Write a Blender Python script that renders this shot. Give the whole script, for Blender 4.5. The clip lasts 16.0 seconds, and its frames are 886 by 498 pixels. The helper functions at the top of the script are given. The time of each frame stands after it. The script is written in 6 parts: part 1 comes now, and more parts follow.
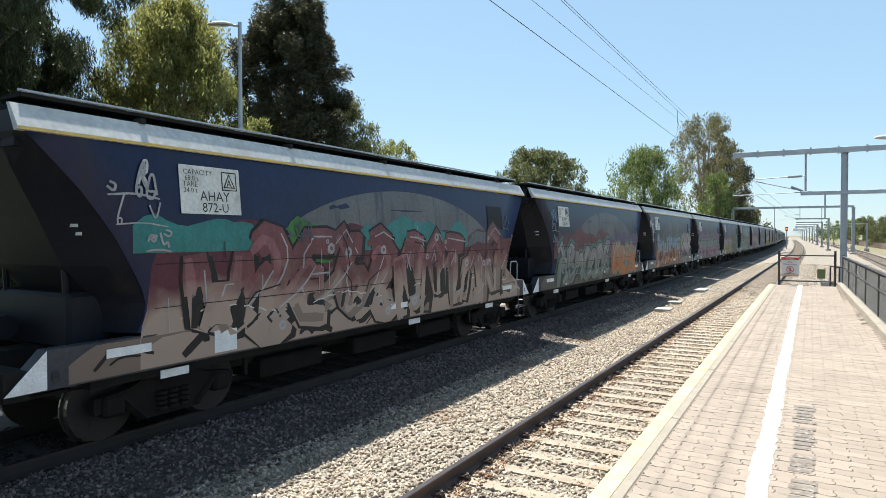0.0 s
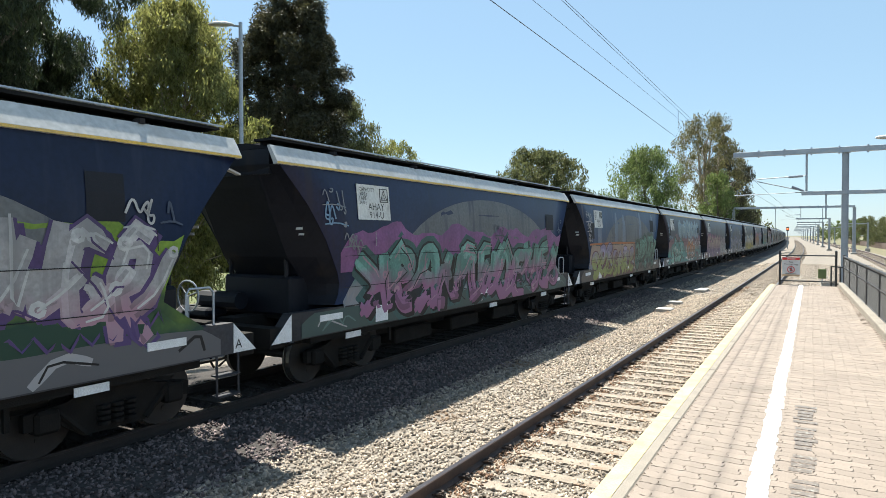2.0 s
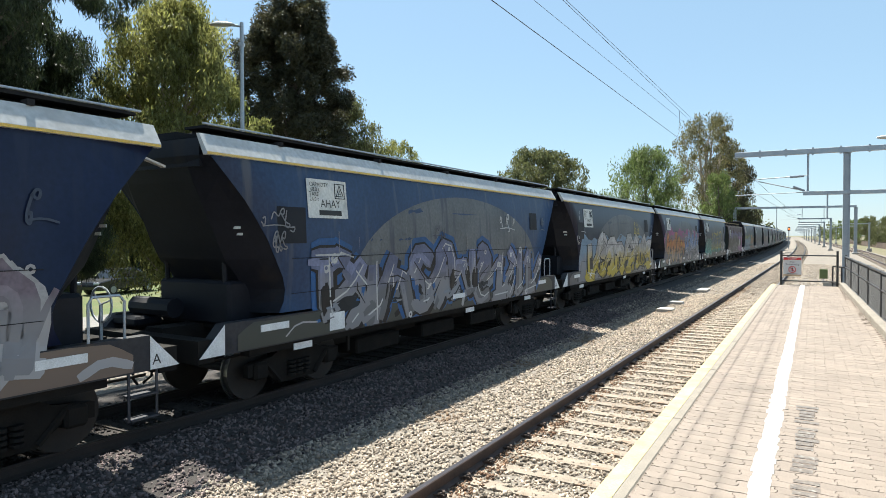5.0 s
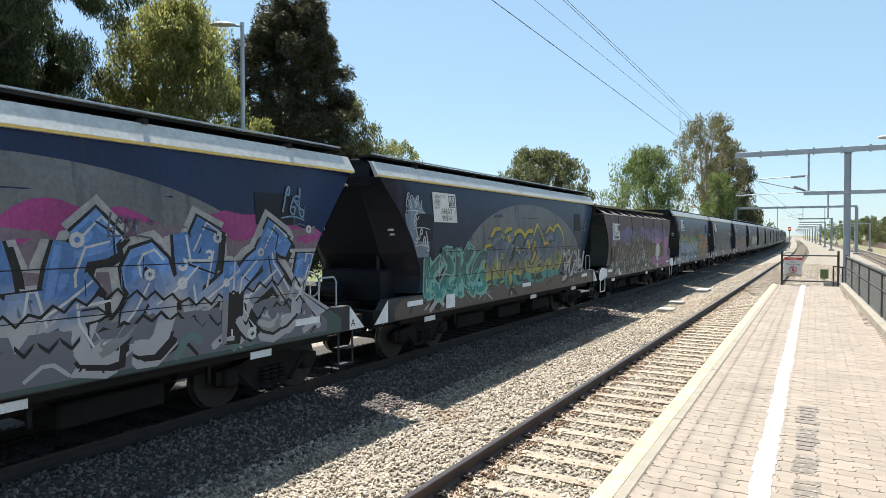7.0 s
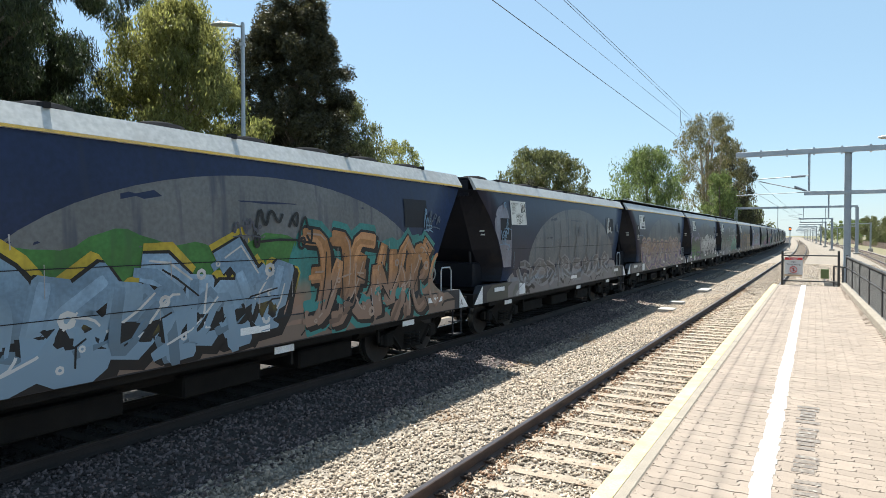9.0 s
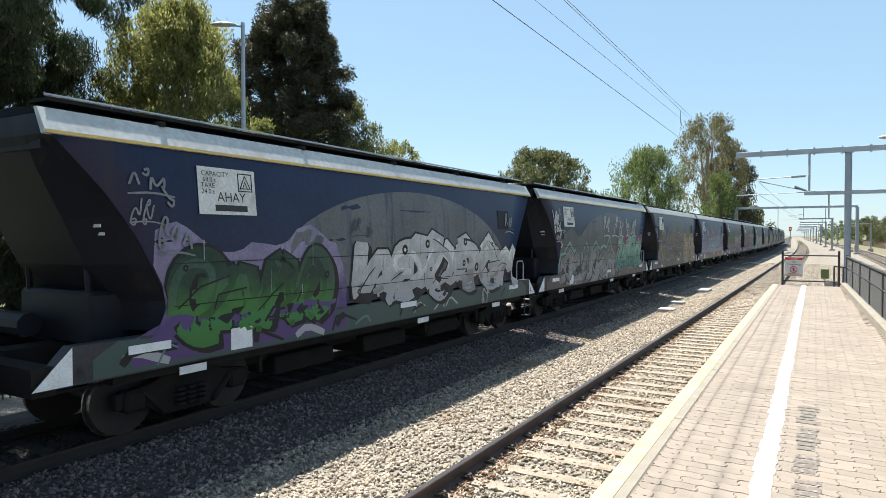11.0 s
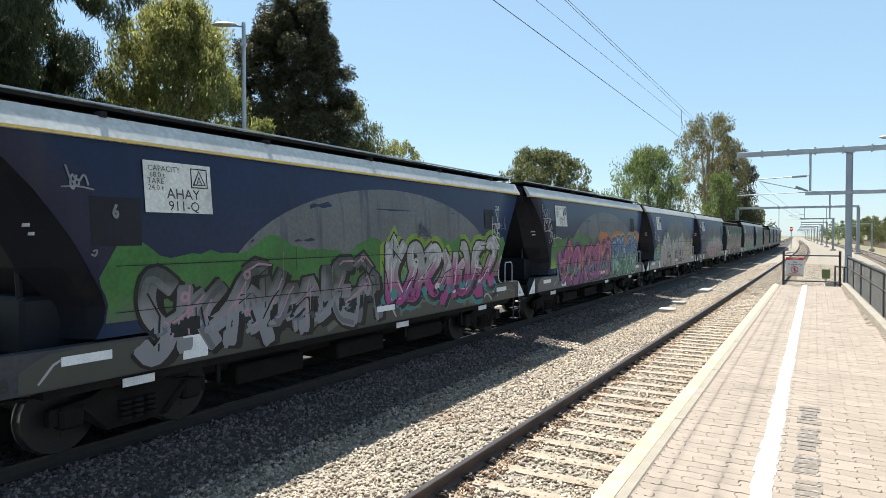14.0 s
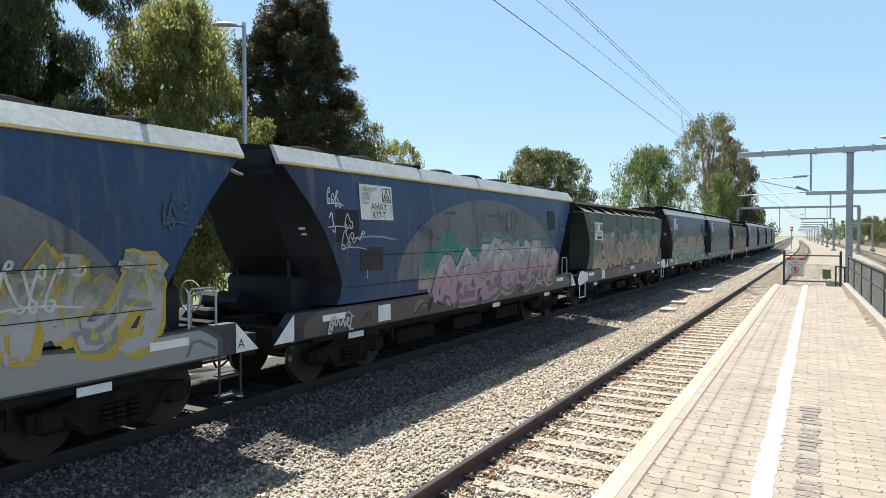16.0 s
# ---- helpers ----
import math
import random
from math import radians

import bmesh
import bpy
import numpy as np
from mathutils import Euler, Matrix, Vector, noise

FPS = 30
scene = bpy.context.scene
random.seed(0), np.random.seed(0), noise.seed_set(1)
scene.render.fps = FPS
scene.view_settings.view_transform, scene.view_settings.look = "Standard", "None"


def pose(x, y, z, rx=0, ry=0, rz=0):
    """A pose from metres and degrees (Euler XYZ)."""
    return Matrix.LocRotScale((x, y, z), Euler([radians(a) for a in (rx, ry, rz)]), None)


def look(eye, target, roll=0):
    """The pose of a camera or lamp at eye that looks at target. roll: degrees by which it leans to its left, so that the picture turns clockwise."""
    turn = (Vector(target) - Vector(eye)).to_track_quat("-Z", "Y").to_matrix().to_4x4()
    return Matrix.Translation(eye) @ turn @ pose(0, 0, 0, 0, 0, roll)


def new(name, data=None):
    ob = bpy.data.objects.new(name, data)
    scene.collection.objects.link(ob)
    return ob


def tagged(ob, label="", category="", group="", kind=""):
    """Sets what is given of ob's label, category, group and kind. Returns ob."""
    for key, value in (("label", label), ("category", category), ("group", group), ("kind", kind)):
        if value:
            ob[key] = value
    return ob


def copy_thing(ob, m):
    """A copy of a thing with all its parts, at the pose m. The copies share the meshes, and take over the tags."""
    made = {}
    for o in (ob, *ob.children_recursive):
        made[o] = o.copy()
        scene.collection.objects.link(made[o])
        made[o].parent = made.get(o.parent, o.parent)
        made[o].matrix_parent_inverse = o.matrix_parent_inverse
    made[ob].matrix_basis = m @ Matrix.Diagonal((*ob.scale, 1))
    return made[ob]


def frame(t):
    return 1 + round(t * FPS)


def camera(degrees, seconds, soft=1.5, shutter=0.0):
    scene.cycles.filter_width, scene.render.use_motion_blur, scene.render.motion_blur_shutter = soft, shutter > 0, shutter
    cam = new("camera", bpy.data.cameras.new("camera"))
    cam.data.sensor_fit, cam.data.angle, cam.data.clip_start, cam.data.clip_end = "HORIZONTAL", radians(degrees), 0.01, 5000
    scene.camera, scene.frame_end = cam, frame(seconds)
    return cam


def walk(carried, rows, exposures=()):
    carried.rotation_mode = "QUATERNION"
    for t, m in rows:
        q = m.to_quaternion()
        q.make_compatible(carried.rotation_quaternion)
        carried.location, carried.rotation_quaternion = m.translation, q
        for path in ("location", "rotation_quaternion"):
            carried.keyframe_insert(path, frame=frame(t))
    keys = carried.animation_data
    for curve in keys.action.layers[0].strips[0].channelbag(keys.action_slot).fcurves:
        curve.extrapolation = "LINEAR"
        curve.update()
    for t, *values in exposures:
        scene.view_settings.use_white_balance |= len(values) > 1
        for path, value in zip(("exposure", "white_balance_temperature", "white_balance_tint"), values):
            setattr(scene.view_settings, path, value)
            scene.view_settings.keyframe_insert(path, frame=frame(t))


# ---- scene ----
# ---- camera: stands on the platform's end, pans very slowly to the left ----
cam = camera(68.56, 16.0, soft=0.6)
EYE = (0.0, 0.0, 1.62)


def aim(pan):
    return pose(*EYE, 88.8, 0, 29.51 + pan)


walk(cam, [(0, aim(0)), (2, aim(0.06)), (4, aim(0.12)), (6.5, aim(0.19)), (9, aim(0.23)), (12, aim(0.26)), (14, aim(0.31)), (16, aim(0.35))],
     exposures=[(0, 1.52, 6500, 5), (16, 1.52, 6500, 5)])

# ---- light ----
SUN = Vector((-0.45, 0.21, 0.93)).normalized()
world = bpy.data.worlds.new("sky")
scene.world = world
world.use_nodes = True
wn = world.node_tree
sky = wn.nodes.new("ShaderNodeTexSky")
sky.sky_type, sky.sun_disc = "NISHITA", False
sky.sun_elevation = math.asin(SUN.z)
sky.sun_rotation = math.atan2(SUN.x, SUN.y)
sky.air_density, sky.dust_density, sky.ozone_density = 1.0, 0.25, 1.0
haze = wn.nodes.new("ShaderNodeMix")
haze.data_type = "RGBA"
haze.inputs[0].default_value = 0.5
haze.inputs[7].default_value = (3.95, 5.95, 8.1, 1)
wn.links.new(sky.outputs[0], haze.inputs[6])
wn.links.new(haze.outputs[2], wn.nodes["Background"].inputs[0])
wn.nodes["Background"].inputs[1].default_value = 0.0495
sun = new("sun", bpy.data.lights.new("sun", "SUN"))
sun.data.energy, sun.data.angle, sun.data.color = 5.0, radians(0.7), (1.0, 0.95, 0.87)
sun.matrix_world = look(SUN * 50, (0, 0, 0))

# ---- materials ----
MATS = {}


def surf(name, c1, c2=None, scale=4.0, rough=0.7, bump=0.0, metal=0.0, fine=60.0, rand=0.0, island=0.0, stain=None, stain_scale=0.8, stain_at=0.56, streak=False):
    """A surface with two tones of noise, a finer grain, optional stains and a bump."""
    if name in MATS:
        return MATS[name]
    m = bpy.data.materials.new(name)
    m.use_nodes = True
    nt = m.node_tree
    n, ln = nt.nodes, nt.links
    b = n["Principled BSDF"]
    c2 = c2 or tuple(v * 0.75 for v in c1)
    co = n.new("ShaderNodeTexCoord")
    a = n.new("ShaderNodeTexNoise")
    a.inputs["Scale"].default_value, a.inputs["Detail"].default_value = scale, 5
    ln.new(co.outputs["Object"], a.inputs["Vector"])
    f = n.new("ShaderNodeTexNoise")
    f.inputs["Scale"].default_value, f.inputs["Detail"].default_value = fine, 3
    ln.new(co.outputs["Object"], f.inputs["Vector"])
    ramp = n.new("ShaderNodeMapRange")
    ramp.inputs[1].default_value, ramp.inputs[2].default_value = 0.32, 0.68
    ln.new(a.outputs["Fac"], ramp.inputs[0])
    mix = n.new("ShaderNodeMix")
    mix.data_type = "RGBA"
    mix.inputs[6].default_value, mix.inputs[7].default_value = (*c1, 1), (*c2, 1)
    ln.new(ramp.outputs[0], mix.inputs[0])
    out = mix.outputs[2]
    hs = n.new("ShaderNodeHueSaturation")
    val = n.new("ShaderNodeMapRange")
    val.inputs[1].default_value, val.inputs[2].default_value, val.inputs[3].default_value, val.inputs[4].default_value = 0.3, 0.7, 0.85, 1.15
    ln.new(f.outputs["Fac"], val.inputs[0])
    vout = val.outputs[0]
    for amount, node, sock in ((rand, "ShaderNodeObjectInfo", "Random"), (island, "ShaderNodeNewGeometry", "Random Per Island")):
        if amount:
            o = n.new(node)
            r = n.new("ShaderNodeMapRange")
            r.inputs[3].default_value, r.inputs[4].default_value = 1 - amount, 1 + amount
            ln.new(o.outputs[sock], r.inputs[0])
            k = n.new("ShaderNodeMath")
            k.operation = "MULTIPLY"
            ln.new(vout, k.inputs[0]), ln.new(r.outputs[0], k.inputs[1])
            vout = k.outputs[0]
    ln.new(vout, hs.inputs["Value"])
    ln.new(out, hs.inputs["Color"])
    out = hs.outputs[0]
    if stain:
        s = n.new("ShaderNodeTexNoise")
        s.inputs["Scale"].default_value, s.inputs["Detail"].default_value = stain_scale, 7
        if streak:
            mp = n.new("ShaderNodeMapping")
            mp.inputs["Scale"].default_value = (4, 4, 0.35)
            ln.new(co.outputs["Object"], mp.inputs["Vector"]), ln.new(mp.outputs[0], s.inputs["Vector"])
        else:
            ln.new(co.outputs["Object"], s.inputs["Vector"])
        sr = n.new("ShaderNodeMapRange")
        sr.inputs[1].default_value, sr.inputs[2].default_value = stain_at, stain_at + 0.14
        ln.new(s.outputs["Fac"], sr.inputs[0])
        sm = n.new("ShaderNodeMix")
        sm.data_type = "RGBA"
        sm.inputs[7].default_value = (*stain, 1)
        ln.new(sr.outputs[0], sm.inputs[0]), ln.new(out, sm.inputs[6])
        out = sm.outputs[2]
    ln.new(out, b.inputs["Base Color"])
    b.inputs["Roughness"].default_value, b.inputs["Metallic"].default_value = rough, metal
    if bump:
        bp = n.new("ShaderNodeBump")
        bp.inputs["Strength"].default_value, bp.inputs["Distance"].default_value = bump, 0.02
        ln.new(f.outputs["Fac"], bp.inputs["Height"])
        ln.new(bp.outputs[0], b.inputs["Normal"])
    MATS[name] = m
    return m


def leafmat(name, c1, c2, trans=0.35):
    """Leaves: two greens by clump, some light passing through."""
    m = surf(name, c1, c2, scale=0.9, rough=0.6, fine=7, island=0.45)
    nt = m.node_tree
    b = nt.nodes["Principled BSDF"]
    tr = nt.nodes.new("ShaderNodeBsdfTranslucent")
    mx = nt.nodes.new("ShaderNodeMixShader")
    mx.inputs[0].default_value = trans
    src = b.inputs["Base Color"].links[0].from_socket
    nt.links.new(src, tr.inputs[0])
    nt.links.new(b.outputs[0], mx.inputs[1]), nt.links.new(tr.outputs[0], mx.inputs[2])
    nt.links.new(mx.outputs[0], nt.nodes["Material Output"].inputs[0])
    return m


def glow(name, c, strength):
    m = bpy.data.materials.new(name)
    m.use_nodes = True
    b = m.node_tree.nodes["Principled BSDF"]
    b.inputs["Base Color"].default_value = (*c, 1)
    b.inputs["Emission Color"].default_value = (*c, 1)
    b.inputs["Emission Strength"].default_value = strength
    return m


M_GROUND = surf("dry_ground", (0.15, 0.125, 0.075), (0.085, 0.09, 0.04), 0.25, 0.95, 0.6, fine=9)
M_BALLAST = surf("ballast_bed", (0.225, 0.195, 0.165), (0.125, 0.108, 0.09), 9, 0.95, 1.0, fine=30)
M_STONE = surf("ballast_stone", (0.32, 0.259, 0.202), (0.25, 0.208, 0.166), 1.2, 0.9, 0.4, fine=70, island=0.62, stain=(0.192, 0.128, 0.0832), stain_scale=0.6, stain_at=0.6)
# bed below the freight train: its shade is put into the dark colour
M_DARKBED = surf("shade_darkened_ballast_bed", (0.04, 0.033, 0.031), (0.022, 0.019, 0.018), 9, 0.95, 1.0, fine=30)
# purple-brown stone, made darker so the train's shadow is partly in the colour
M_BROWNSHADESTONE = surf("brown_grey_shade_darkened_stone", (0.138, 0.104, 0.1), (0.084, 0.067, 0.066), 1.4, 0.95, 0.4, fine=70, island=0.8)
# the same ballast below the wagons, shade painted in as near-black
M_SHADESTONE = surf("shade_darkened_ballast_stone", (0.055, 0.045, 0.042), (0.03, 0.026, 0.025), 1.4, 0.95, 0.4, fine=70, island=0.6)
M_RUSTSTONE = surf("rusty_ballast_stone", (0.188, 0.112, 0.0675), (0.128, 0.075, 0.0488), 3, 0.95, 0.4, fine=70, island=0.5)
M_RAIL = surf("rusty_rail", (0.068, 0.044, 0.036), (0.04, 0.0288, 0.0272), 3, 0.75, 0.3, 0.0, fine=40)
M_RAILTOP = surf("polished_railhead", (0.16, 0.15, 0.16), (0.1, 0.09, 0.1), 2, 0.35, 0.0, 0.9)
M_SLEEPER = surf("sleeper_concrete", (0.25, 0.21, 0.168), (0.19, 0.155, 0.122), 5, 0.9, 0.4, rand=0.12, stain=(0.19, 0.129, 0.0884), stain_scale=3, stain_at=0.58)
M_CLIP = surf("rusty_clip", (0.07, 0.045, 0.035), (0.035, 0.025, 0.02), 20, 0.8, 0.3)
M_PAVER = surf("clay_paver", (0.218, 0.178, 0.147), (0.186, 0.15, 0.125), 1.2, 0.85, 0.35, fine=90, rand=0.09, island=0.09, stain=(0.145, 0.115, 0.0957), stain_scale=0.9, stain_at=0.6)
M_JOINT = surf("paver_joint_sand", (0.175, 0.142, 0.116), (0.14, 0.113, 0.093), 9, 0.95, 0.3)
M_COPING = surf("coping_concrete", (0.224, 0.195, 0.162), (0.185, 0.162, 0.135), 6, 0.85, 0.4, fine=110, stain=(0.218, 0.191, 0.158), stain_scale=7, stain_at=0.62)
M_YELLOW = surf("worn_yellow_paint", (0.47, 0.365, 0.14), (0.42, 0.36, 0.22), 5, 0.7, 0.2, stain=(0.277, 0.244, 0.198), stain_scale=11, stain_at=0.6)
M_WHITE = surf("white_line_paint", (0.672, 0.664, 0.64), (0.608, 0.592, 0.56), 7, 0.7, 0.2, stain=(0.44, 0.384, 0.32), stain_scale=16, stain_at=0.66)
M_GALV = surf("galvanised_steel", (0.4, 0.43, 0.47), (0.33, 0.36, 0.4), 2, 0.5, 0.05, 0.5)
M_BLACKPIPE = surf("black_painted_steel", (0.025, 0.025, 0.028), (0.04, 0.038, 0.036), 5, 0.5, 0.05)
M_MESH = surf("black_fence_wire", (0.03, 0.03, 0.032), None, 5, 0.6)
M_CONCRETE = surf("grey_concrete", (0.33, 0.317, 0.297), (0.264, 0.251, 0.231), 3, 0.9, 0.3)
M_WIRE = surf("copper_wire_dark", (0.05, 0.05, 0.055), None, 5, 0.5)
M_INSUL = surf("insulator_grey", (0.22, 0.25, 0.3), None, 5, 0.4)
M_BARK = surf("grey_bark", (0.16, 0.128, 0.096), (0.088, 0.072, 0.056), 3, 0.9, 0.8, fine=25)
M_PALEBARK = surf("pale_gum_bark", (0.4, 0.336, 0.272), (0.24, 0.192, 0.152), 1.2, 0.85, 0.4, fine=14)


# ---- mesh helpers ----
def mesh_ob(name, verts, faces, mats, idx=None, smooth=False):
    me = bpy.data.meshes.new(name)
    me.from_pydata(verts, [], faces)
    for m in mats if isinstance(mats, (list, tuple)) else [mats]:
        me.materials.append(m)
    if idx is not None:
        me.polygons.foreach_set("material_index", idx)
    if smooth:
        me.polygons.foreach_set("use_smooth", [True] * len(me.polygons))
    me.update()
    return new(name, me)


def part(name, bm, material, parent, label=""):
    """Links a bmesh as one mesh under a thing or a part."""
    me = bpy.data.meshes.new(name)
    bm.to_mesh(me)
    bm.free()
    me.materials.append(material)
    ob = new(name, me)
    if parent:
        ob.parent = parent
    if label:
        tagged(ob, label)
    return ob


def share(name, me, parent, m=None):
    ob = new(name, me)
    ob.parent = parent
    if m is not None:
        ob.matrix_basis = m
    return ob


def box(bm, x0, x1, y0, y1, z0, z1, bevel=0.0):
    r = bmesh.ops.create_cube(bm, size=1.0)
    for v in r["verts"]:
        v.co = Vector(((x0 + x1) / 2 + v.co.x * (x1 - x0), (y0 + y1) / 2 + v.co.y * (y1 - y0), (z0 + z1) / 2 + v.co.z * (z1 - z0)))
    if bevel:
        bmesh.ops.bevel(bm, geom=list({e for v in r["verts"] for e in v.link_edges}), offset=bevel, segments=1, affect="EDGES")
    return bm


def B(*a, **k):
    return box(bmesh.new(), *a, **k)


def tube(bm, pts, r, seg=8, r1=None):
    """A round bar along points, tapering from r to r1."""
    pts = [Vector(p) for p in pts]
    r1 = r if r1 is None else r1
    rings = []
    for i, p in enumerate(pts):
        d = (pts[min(i + 1, len(pts) - 1)] - pts[max(i - 1, 0)]).normalized()
        a = d.orthogonal().normalized() if i == 0 else (prev - d * prev.dot(d)).normalized()
        prev = a
        b = d.cross(a)
        rr = r + (r1 - r) * i / max(1, len(pts) - 1)
        rings.append([bm.verts.new(p + (a * math.cos(q) + b * math.sin(q)) * rr) for q in [k * math.tau / seg for k in range(seg)]])
    for u, v in zip(rings, rings[1:]):
        for k in range(seg):
            bm.faces.new((u[k], u[(k + 1) % seg], v[(k + 1) % seg], v[k]))
    bm.faces.new(rings[0][::-1]), bm.faces.new(rings[-1])
    return bm


def T(*a, **k):
    return tube(bmesh.new(), *a, **k)


def prism(bm, pts, axis, lo, hi):
    """A flat outline pushed from lo to hi along an axis (0 x, 1 y, 2 z)."""
    def put(p, c):
        q = list(p)
        q.insert(axis, c)
        return bm.verts.new(q)
    a, b = [put(p, lo) for p in pts], [put(p, hi) for p in pts]
    n = len(pts)
    fs = [bm.faces.new(a), bm.faces.new(b[::-1])]
    for i in range(n):
        fs.append(bm.faces.new((a[i], b[i], b[(i + 1) % n], a[(i + 1) % n])))
    bmesh.ops.recalc_face_normals(bm, faces=fs)
    return bm


def empty(name, m=None):
    ob = new(name)
    ob.empty_display_size = 0.2
    if m is not None:
        ob.matrix_basis = m
    return ob


# ---- the line's course: runs straight, then bends to the left far away ----
BY = [-400, -60, 0, 52, 100, 130, 200, 269, 400, 900, 1600]
BX = [-3.4, -0.5, 0, 0.45, 0.8, 0.78, -0.2, -1.7, -5.0, -17.5, -35]


def bend(y):
    i = max(0, min(len(BY) - 2, sum(1 for b in BY if b <= y) - 1))
    def tan(k):
        k0, k1 = max(0, k - 1), min(len(BY) - 1, k + 1)
        return (BX[k1] - BX[k0]) / (BY[k1] - BY[k0])
    h = BY[i + 1] - BY[i]
    u = (y - BY[i]) / h
    return ((2 * u ** 3 - 3 * u ** 2 + 1) * BX[i] + (u ** 3 - 2 * u ** 2 + u) * h * tan(i)
            + (-2 * u ** 3 + 3 * u ** 2) * BX[i + 1] + (u ** 3 - u ** 2) * h * tan(i + 1))


def heading(y):
    return -math.degrees(math.atan((bend(y + 1) - bend(y - 1)) / 2))


RAIL_Z = -1.06
BED = -1.25
NEAR_X, FAR_X, UP_X = -2.82, -8.92, 6.1


def sweep(name, profile, ys, x0, z0, mats, idx=None):
    """Sweeps an open (x, z) profile along the line's course."""
    v, f, mi = [], [], []
    k = len(profile)
    for y in ys:
        for px, pz in profile:
            v.append((x0 + bend(y) + px, y, z0 + pz))
    for i in range(len(ys) - 1):
        for j in range(k - 1):
            f.append((i * k + j, (i + 1) * k + j, (i + 1) * k + j + 1, i * k + j + 1))
            mi.append(idx[j] if idx else 0)
    return mesh_ob(name, v, f, mats, mi)


YS = list(np.arange(-40, 100, 4)) + list(np.arange(100, 420, 8)) + list(np.arange(420, 1500, 40))

# ---- ground, ballast and tracks ----
ground = mesh_ob("ground", [(-3000, -600, -1.75), (3000, -600, -1.75), (3000, 4500, -1.75), (-3000, 4500, -1.75)], [(0, 1, 2, 3)], M_GROUND)
tagged(ground, "dry bare ground with patchy grass beside the railway", "ground", kind="structure")
BED_PROFILE = [(-16, -1.85), (-12.2, -1.5), (-10.9, -1.27), (-8.0, -1.25), (-7.85, -1.2), (-7.1, -1.22), (-6.3, -1.33), (-5.3, -1.39), (-4.5, -1.25), (-4.0, -1.2), (-3.76, -1.2), (-3.62, -1.26), (-1.2, -1.26), (1.2, -1.3), (4.2, -1.27), (8.0, -1.27), (9.2, -1.6), (10, -1.85)]
# the strip below the train takes the bed colour with painted shade
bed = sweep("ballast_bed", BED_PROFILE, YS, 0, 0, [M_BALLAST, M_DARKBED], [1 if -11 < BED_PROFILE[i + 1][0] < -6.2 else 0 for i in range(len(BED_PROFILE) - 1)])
tagged(bed, "bed of crushed grey-brown stone under the railway tracks", "ballast", kind="structure")


def bed_z(x):
    return np.interp(x, [p[0] for p in BED_PROFILE], [p[1] for p in BED_PROFILE])


def stones(name, n, xr, yr, size, mat, seed, near=1.0, top=0.0):
    """Crushed stones strewn over the bed: squashed, twisted eight-sided chips."""
    rng = np.random.default_rng(seed)
    x = rng.uniform(*xr, n)
    y = yr[0] + (yr[1] - yr[0]) * rng.uniform(0, 1, n) ** near
    s = rng.uniform(*size, n)
    z = bed_z(x) + rng.uniform(-0.2, 0.35, n) * s + top
    x = x + np.array([bend(v) for v in np.linspace(yr[0], yr[1], 200)])[np.clip(((y - yr[0]) / (yr[1] - yr[0]) * 199).astype(int), 0, 199)]
    octa = np.array([(1, 0, 0), (-1, 0, 0), (0, 1, 0), (0, -1, 0), (0, 0, 1), (0, 0, -1)], float)
    v = octa[None] * rng.uniform(0.55, 1.0, (n, 6, 1)) + rng.uniform(-0.3, 0.3, (n, 6, 3))
    v *= (s[:, None] * rng.uniform(0.6, 1.15, (n, 3)))[:, None, :] * np.array((1, 1, 0.75))
    q = rng.normal(size=(n, 4))
    q /= np.linalg.norm(q, axis=1)[:, None]
    w, a, b, c = q.T
    R = np.stack([1 - 2 * (b * b + c * c), 2 * (a * b - c * w), 2 * (a * c + b * w), 2 * (a * b + c * w), 1 - 2 * (a * a + c * c), 2 * (b * c - a * w),
                  2 * (a * c - b * w), 2 * (b * c + a * w), 1 - 2 * (a * a + b * b)], 1).reshape(n, 3, 3)
    v = np.einsum("nij,nkj->nki", R, v) + np.stack([x, y, z], 1)[:, None, :]
    tri = np.array([(0, 2, 4), (2, 1, 4), (1, 3, 4), (3, 0, 4), (2, 0, 5), (1, 2, 5), (3, 1, 5), (0, 3, 5)])
    f = (tri[None] + (np.arange(n) * 6)[:, None, None]).reshape(-1, 3)
    return big_mesh(name, v.reshape(-1, 3), f, mat)


def big_mesh(name, v, f, mat):
    me = bpy.data.meshes.new(name)
    k = f.shape[1]
    me.vertices.add(len(v)), me.loops.add(f.size), me.polygons.add(len(f))
    me.vertices.foreach_set("co", np.asarray(v, np.float32).ravel())
    me.loops.foreach_set("vertex_index", f.astype(np.int32).ravel())
    me.polygons.foreach_set("loop_start", np.arange(0, f.size, k, dtype=np.int32))
    me.update(calc_edges=True)
    me.materials.append(mat)
    return new(name, me)


st = stones("ballast_stones", 66000, (-6.25, -1.25), (2.5, 34), (0.016, 0.058), M_STONE, 3, 1.5)
tagged(st, "loose crushed grey-brown ballast stones between the rails", "ballast", kind="stuff")
st = stones("ballast_stones", 36000, (-7.0, 4.5), (24.5, 75), (0.03, 0.062), M_STONE, 4, 1.3)
tagged(st, "loose crushed ballast stones beyond the platform end", "ballast", kind="stuff")
# brown stones where the train's shadow falls, part of it painted in
st = stones("ballast_stones", 24000, (-8.1, -6.0), (0.5, 34), (0.022, 0.056), M_BROWNSHADESTONE, 5, 1.35)
tagged(st, "loose purple-brown ballast stones beside the freight track, darkened for the train's shadow", "ballast", kind="stuff")
